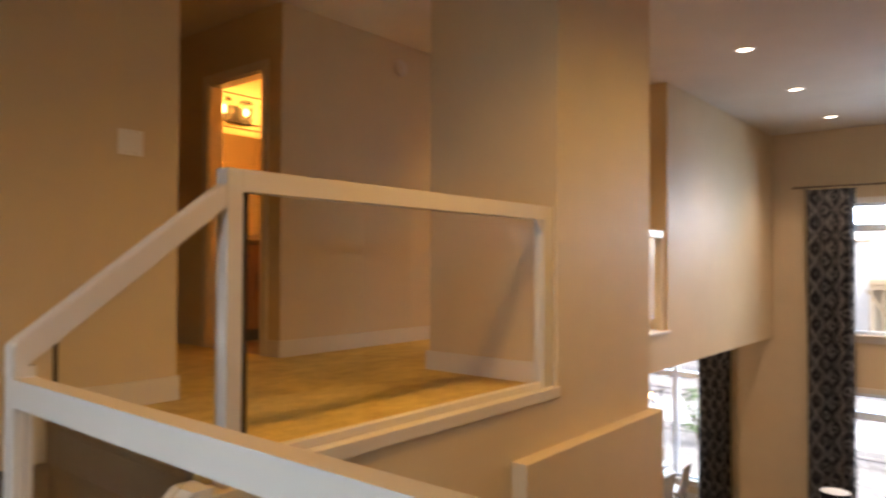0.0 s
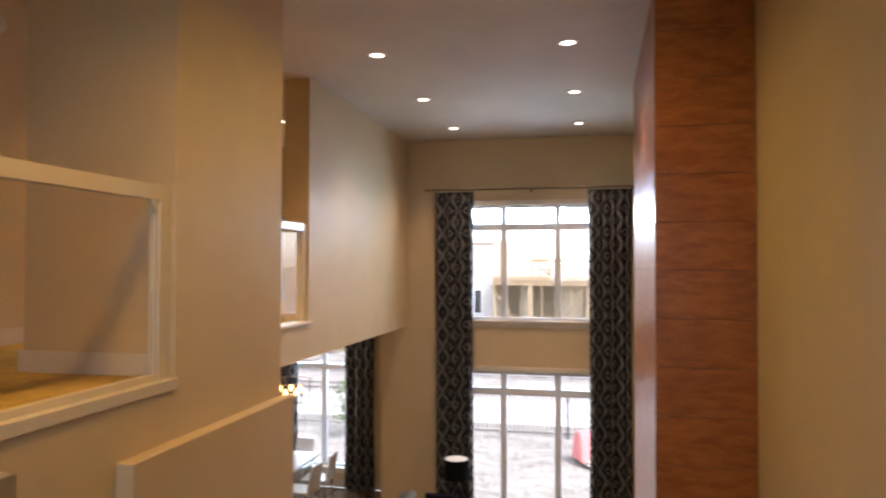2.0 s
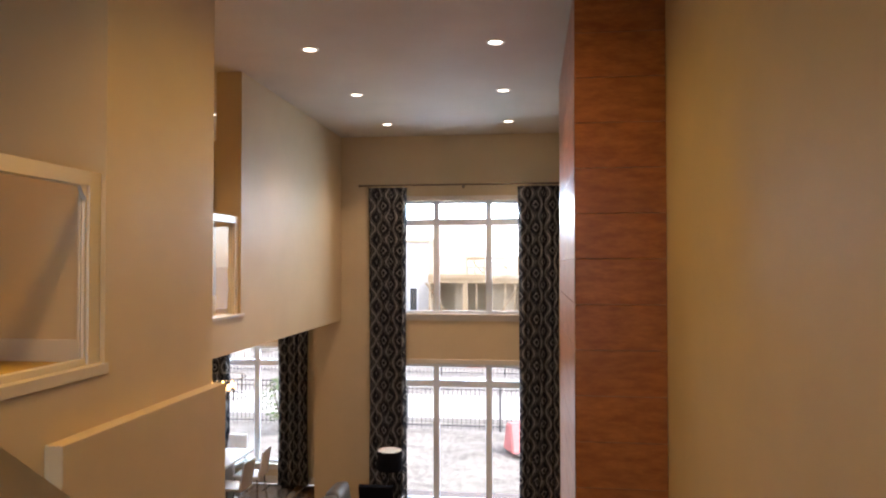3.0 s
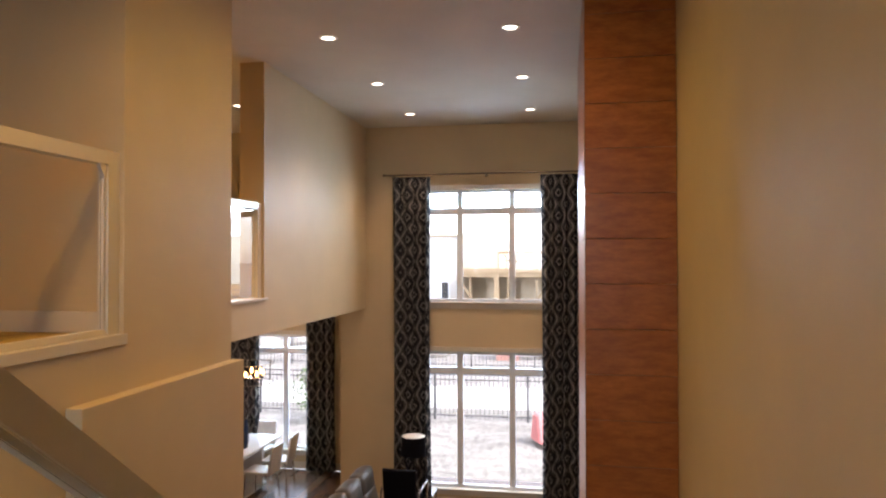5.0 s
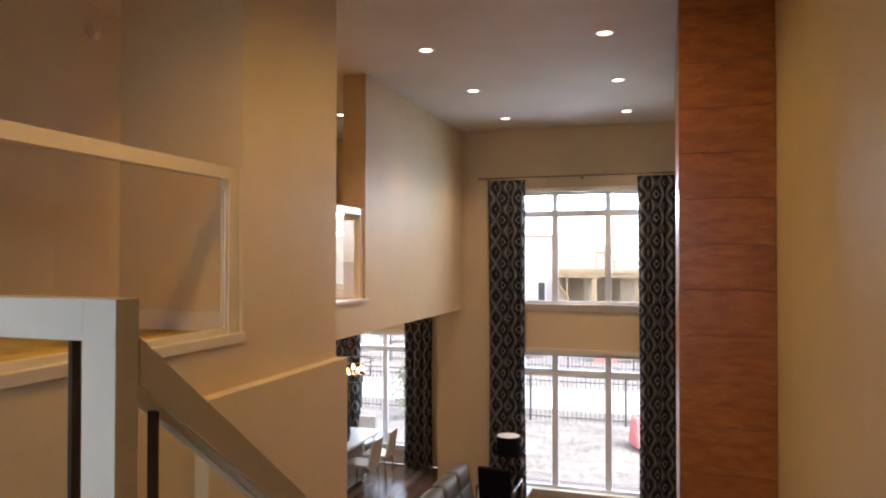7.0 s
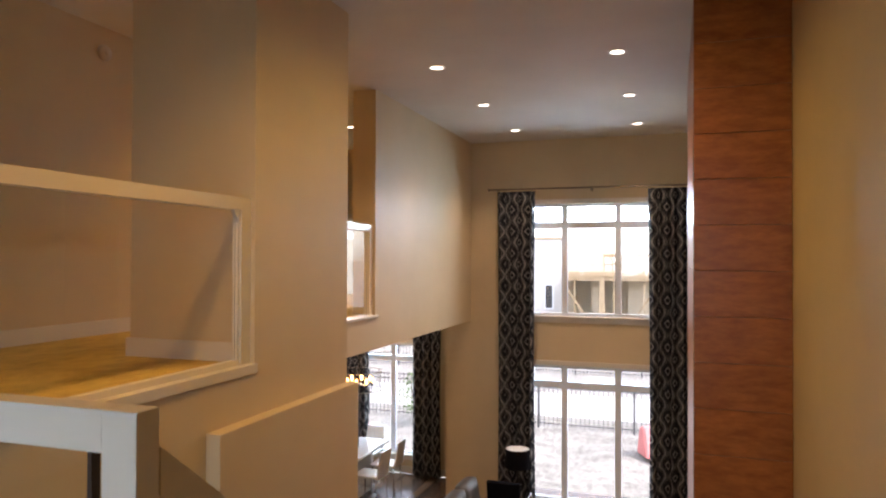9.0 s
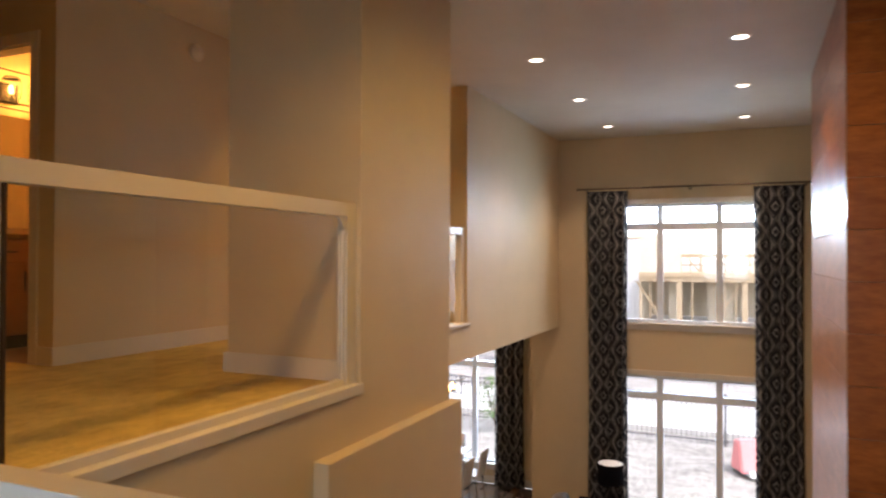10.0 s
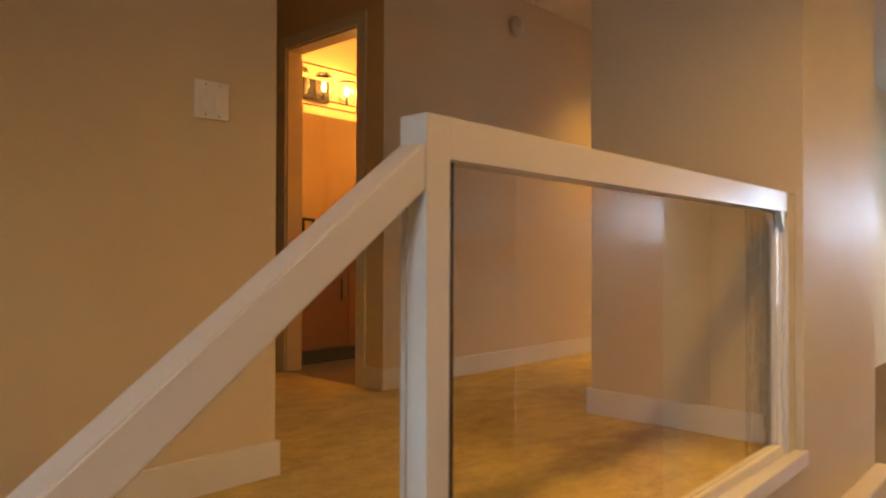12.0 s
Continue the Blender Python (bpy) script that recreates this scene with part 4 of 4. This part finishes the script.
def framed_house(x, y0, w, label):
    """A house under construction: open studs below, strand board on part of the upper floor."""
    h = thing("framed_house", label, "house", (x, y0, GROUND))
    part("foundation", bx(0, 8, 0, w, -0.2, 0.5), CONCRETE, h)
    z = 0.5
    for k in range(int(w / 0.6) + 1):
        y = min(w - 0.07, k * 0.6)
        if k % 4 in (1, 2):
            continue
        part("stud", bx(0.0, 0.14, y, y + 0.07, z + 0.1, z + 2.5), STUD, h)
    for y in (0.9, 3.6, 7.2):
        part("post", bx(-0.02, 0.22, y, y + 0.3, z + 0.1, z + 2.5), STUD, h)
    part("plate", bx(-0.01, 0.16, 0, w, z, z + 0.1), STUD, h)
    part("header", bx(-0.03, 0.2, 0, w, z + 2.5, z + 2.8), STUD, h)
    part("side_wall", bx(0.2, 7.8, w - 0.14, w, z, z + 2.8), PLYWOOD, h)
    part("back_wall", bx(5.0, 5.12, 0.0, w - 0.15, z + 0.1, z + 2.78), PLYWOOD, h)
    for y, ww in ((1.4, 0.9), (4.4, 1.5), (7.4, 0.8)):
        part("inner_wall", bx(2.2, 2.32, y, y + ww, z + 0.1, z + 2.5), PLYWOOD, h)
    for k in range(9):
        y = 0.5 + k * 1.05
        part("joist", bx(-0.18, 4.9, y, y + 0.06, z + 2.52, z + 2.78), STUD, h)
    for y, d in ((1.6, 1), (5.4, -1), (8.2, 1)):
        bm = prism(bmesh.new(), [(y, z + 0.1), (y + 0.13, z + 0.1), (y + d * 1.6 + 0.13, z + 2.5), (y + d * 1.6, z + 2.5)], "x", 0.15, 0.2)
        part("brace", bm, STUD, h)
    z += 2.8
    part("deck", bx(-0.1, 8, 0, w, z, z + 0.25), STUD, h)
    z += 0.25
    for y, bw, bh in ((w - 2.45, 2.4, 2.3), (w - 4.7, 0.9, 0.8), (2.2, 1.2, 0.6)):
        part("board", bx(-0.04, -0.01, y, y + bw, z, z + bh), PLYWOOD, h)
    for k in range(14):
        y = 0.3 + 0.64 * k
        part("stud", bx(0.0, 0.14, y, y + 0.06, z, z + (1.5 if y > w - 3.8 else 0.9 + 0.25 * (k % 3))), STUD, h)
    for k in range(6):
        y = 0.8 + 0.9 * k
        part("truss", prism(bmesh.new(), [(y, z), (y + 0.1, z), (y + 1.0, z + 0.95), (y + 0.9, z + 0.95)], "x", 1.0 + k * 0.4, 1.06 + k * 0.4), STUD, h)
    part("plate", bx(-0.01, 0.16, 0, w - 2.5, z + 0.9, z + 1.0), STUD, h)
    part("plate", bx(-0.01, 0.16, 0, w - 2.5, z + 0.42, z + 0.5), STUD, h)
    part("back_plate", bx(3.4, 3.6, 0.4, w - 1.0, z + 0.95, z + 1.15), STUD, h)
    for k in range(7):
        y = 0.6 + 1.15 * k
        part("stud", bx(3.42, 3.56, y, y + 0.1, z, z + 0.95), STUD, h)
        part("brace", prism(bmesh.new(), [(y, z), (y + 0.12, z), (y + 0.95, z + 0.95), (y + 0.83, z + 0.95)], "x", 3.3, 3.36), STUD, h)
    return h


framed_house(44.0, -3.4, 9.7, "timber-framed house under construction with open studs")


def finished_house(x, y0, y1, depth, wall_h, material, label, windows, pitched):
    h = thing("house", label, "house", (x, y0, GROUND))
    w = y1 - y0
    part("wall", bx(0, depth, 0, w, -0.2, wall_h), material, h)
    if pitched:
        part("roof", prism(bmesh.new(), [(-0.5, wall_h), (depth + 0.5, wall_h), (depth / 2, wall_h + 1.2)], "y", -0.5, w + 0.5), ROOFING, h)
        part("fascia", bx(-0.56, -0.501, -0.5, w + 0.5, wall_h - 0.02, wall_h + 0.2), FRAME_WHITE, h)
    else:
        part("roof", bx(-0.1, depth + 0.1, -0.1, w + 0.1, wall_h, wall_h + 0.12), STUD, h)
    for y, z, ww, hh in windows:
        f = part("window", bx(-0.05, -0.002, y - 0.08, y + ww + 0.08, z - 0.08, z + hh + 0.08), FRAME_WHITE, h)
        part("pane", bx(-0.06, -0.051, y, y + ww, z, z + hh), DARK_PANE, f)


finished_house(46.0, 6.45, 14.0, 9, 5.65, WRAP, "pale wrapped house shell on the building site", [(0.9, 1.1, 0.45, 1.5), (2.9, 1.0, 0.5, 1.6)], False)
finished_house(34.0, 12.9, 26.0, 10, 5.4, SIDING, "beige sided house with a dark shingle roof", [(1.5, 1.2, 1.2, 1.4), (5, 1.2, 1.2, 1.4), (8.5, 1.2, 1.2, 1.4)], True)

shrub = thing("shrub", "young green shrub by the fence", "shrub", (17.2, 6.05, GROUND))
bm = bmesh.new()
rnd = random.Random(8)
for k in range(9):
    a = rnd.uniform(0, math.tau)
    rod(bm, (0, 0, 0), (0.3 * math.cos(a), 0.3 * math.sin(a), rnd.uniform(0.7, 1.2)), 0.015, 6, 0.004)
part("stems", bm, TWIG, shrub)
bm = bmesh.new()
for k in range(700):
    a, r, z = rnd.uniform(0, math.tau), 0.55 * math.sqrt(rnd.random()), rnd.uniform(0.3, 1.35)
    r *= 1.1 - abs(z - 0.8)
    m = Matrix.Translation((r * math.cos(a), r * math.sin(a), z)) @ Euler((rnd.uniform(-1, 1), rnd.uniform(-1, 1), rnd.uniform(0, 6))).to_matrix().to_4x4()
    vs = [bm.verts.new(m @ Vector(p)) for p in ((-0.02, 0, 0), (0, -0.045, 0.01), (0.02, 0, 0), (0, 0.045, 0.01))]
    bm.faces.new(vs)
part("foliage", bm, LEAF, shrub)

# ---- wood-look tiles of the chimney breast, laid in courses ----
COURSE, JOINT = 0.3205, 0.540
first = JOINT - COURSE * 13
for k in range(20):
    z0 = max(MAIN, first + k * COURSE) + 0.0022
    z1 = min(CEILING, first + (k + 1) * COURSE) - 0.0022
    if z1 - z0 < 0.03:
        continue
    me = solid(bx(5.118, 5.1295, SOUTH + 0.003, -0.496, z0, z1, bevel=0.0025), "tile", TILE)
    ob = new("tile", me)
    ob.parent = chimney
    cut = (6.0 + (k % 3) * 0.45, 6.9 + (k % 3) * 0.4)
    for a, b in ((5.131, cut[0]), (cut[0] + 0.003, cut[1]), (cut[1] + 0.003, 7.80)):
        ob = new("tile", solid(bx(a, b, -0.507, -0.496, z0, z1, bevel=0.0025), "tile", TILE))
        ob.parent = chimney
ob = new("edge_trim", solid(bx(5.116, 5.132, -0.4957, -0.4927, MAIN, CEILING), "edge_trim", CHROME))
ob.parent = chimney
tagged(ob, "brushed metal corner trim")

# ---- walnut floorboards of the visible part of the floor ----
floor_main = bpy.data.objects["floor_main"]
rnd = random.Random(3)
lengths = {}
for L in (0.9, 1.2, 1.5, 1.8):
    lengths[L] = solid(bx(0.0015, L - 0.0015, 0.0012, 0.1288, -0.0155, 0, bevel=0.0012), "floorboard", HARDWOOD)
count, y = 0, 0.9
while y < 6.3 and count < 300:
    x = 7.2 - rnd.uniform(0, 0.8)
    while x < DIN - 0.95 and count < 300:
        room = DIN - x
        L = rnd.choice([v for v in lengths if v <= room])
        ob = new("floorboard", lengths[L])
        ob.parent, ob.location = floor_main, (x, y, MAIN)
        x += L
        count += 1
    y += 0.13
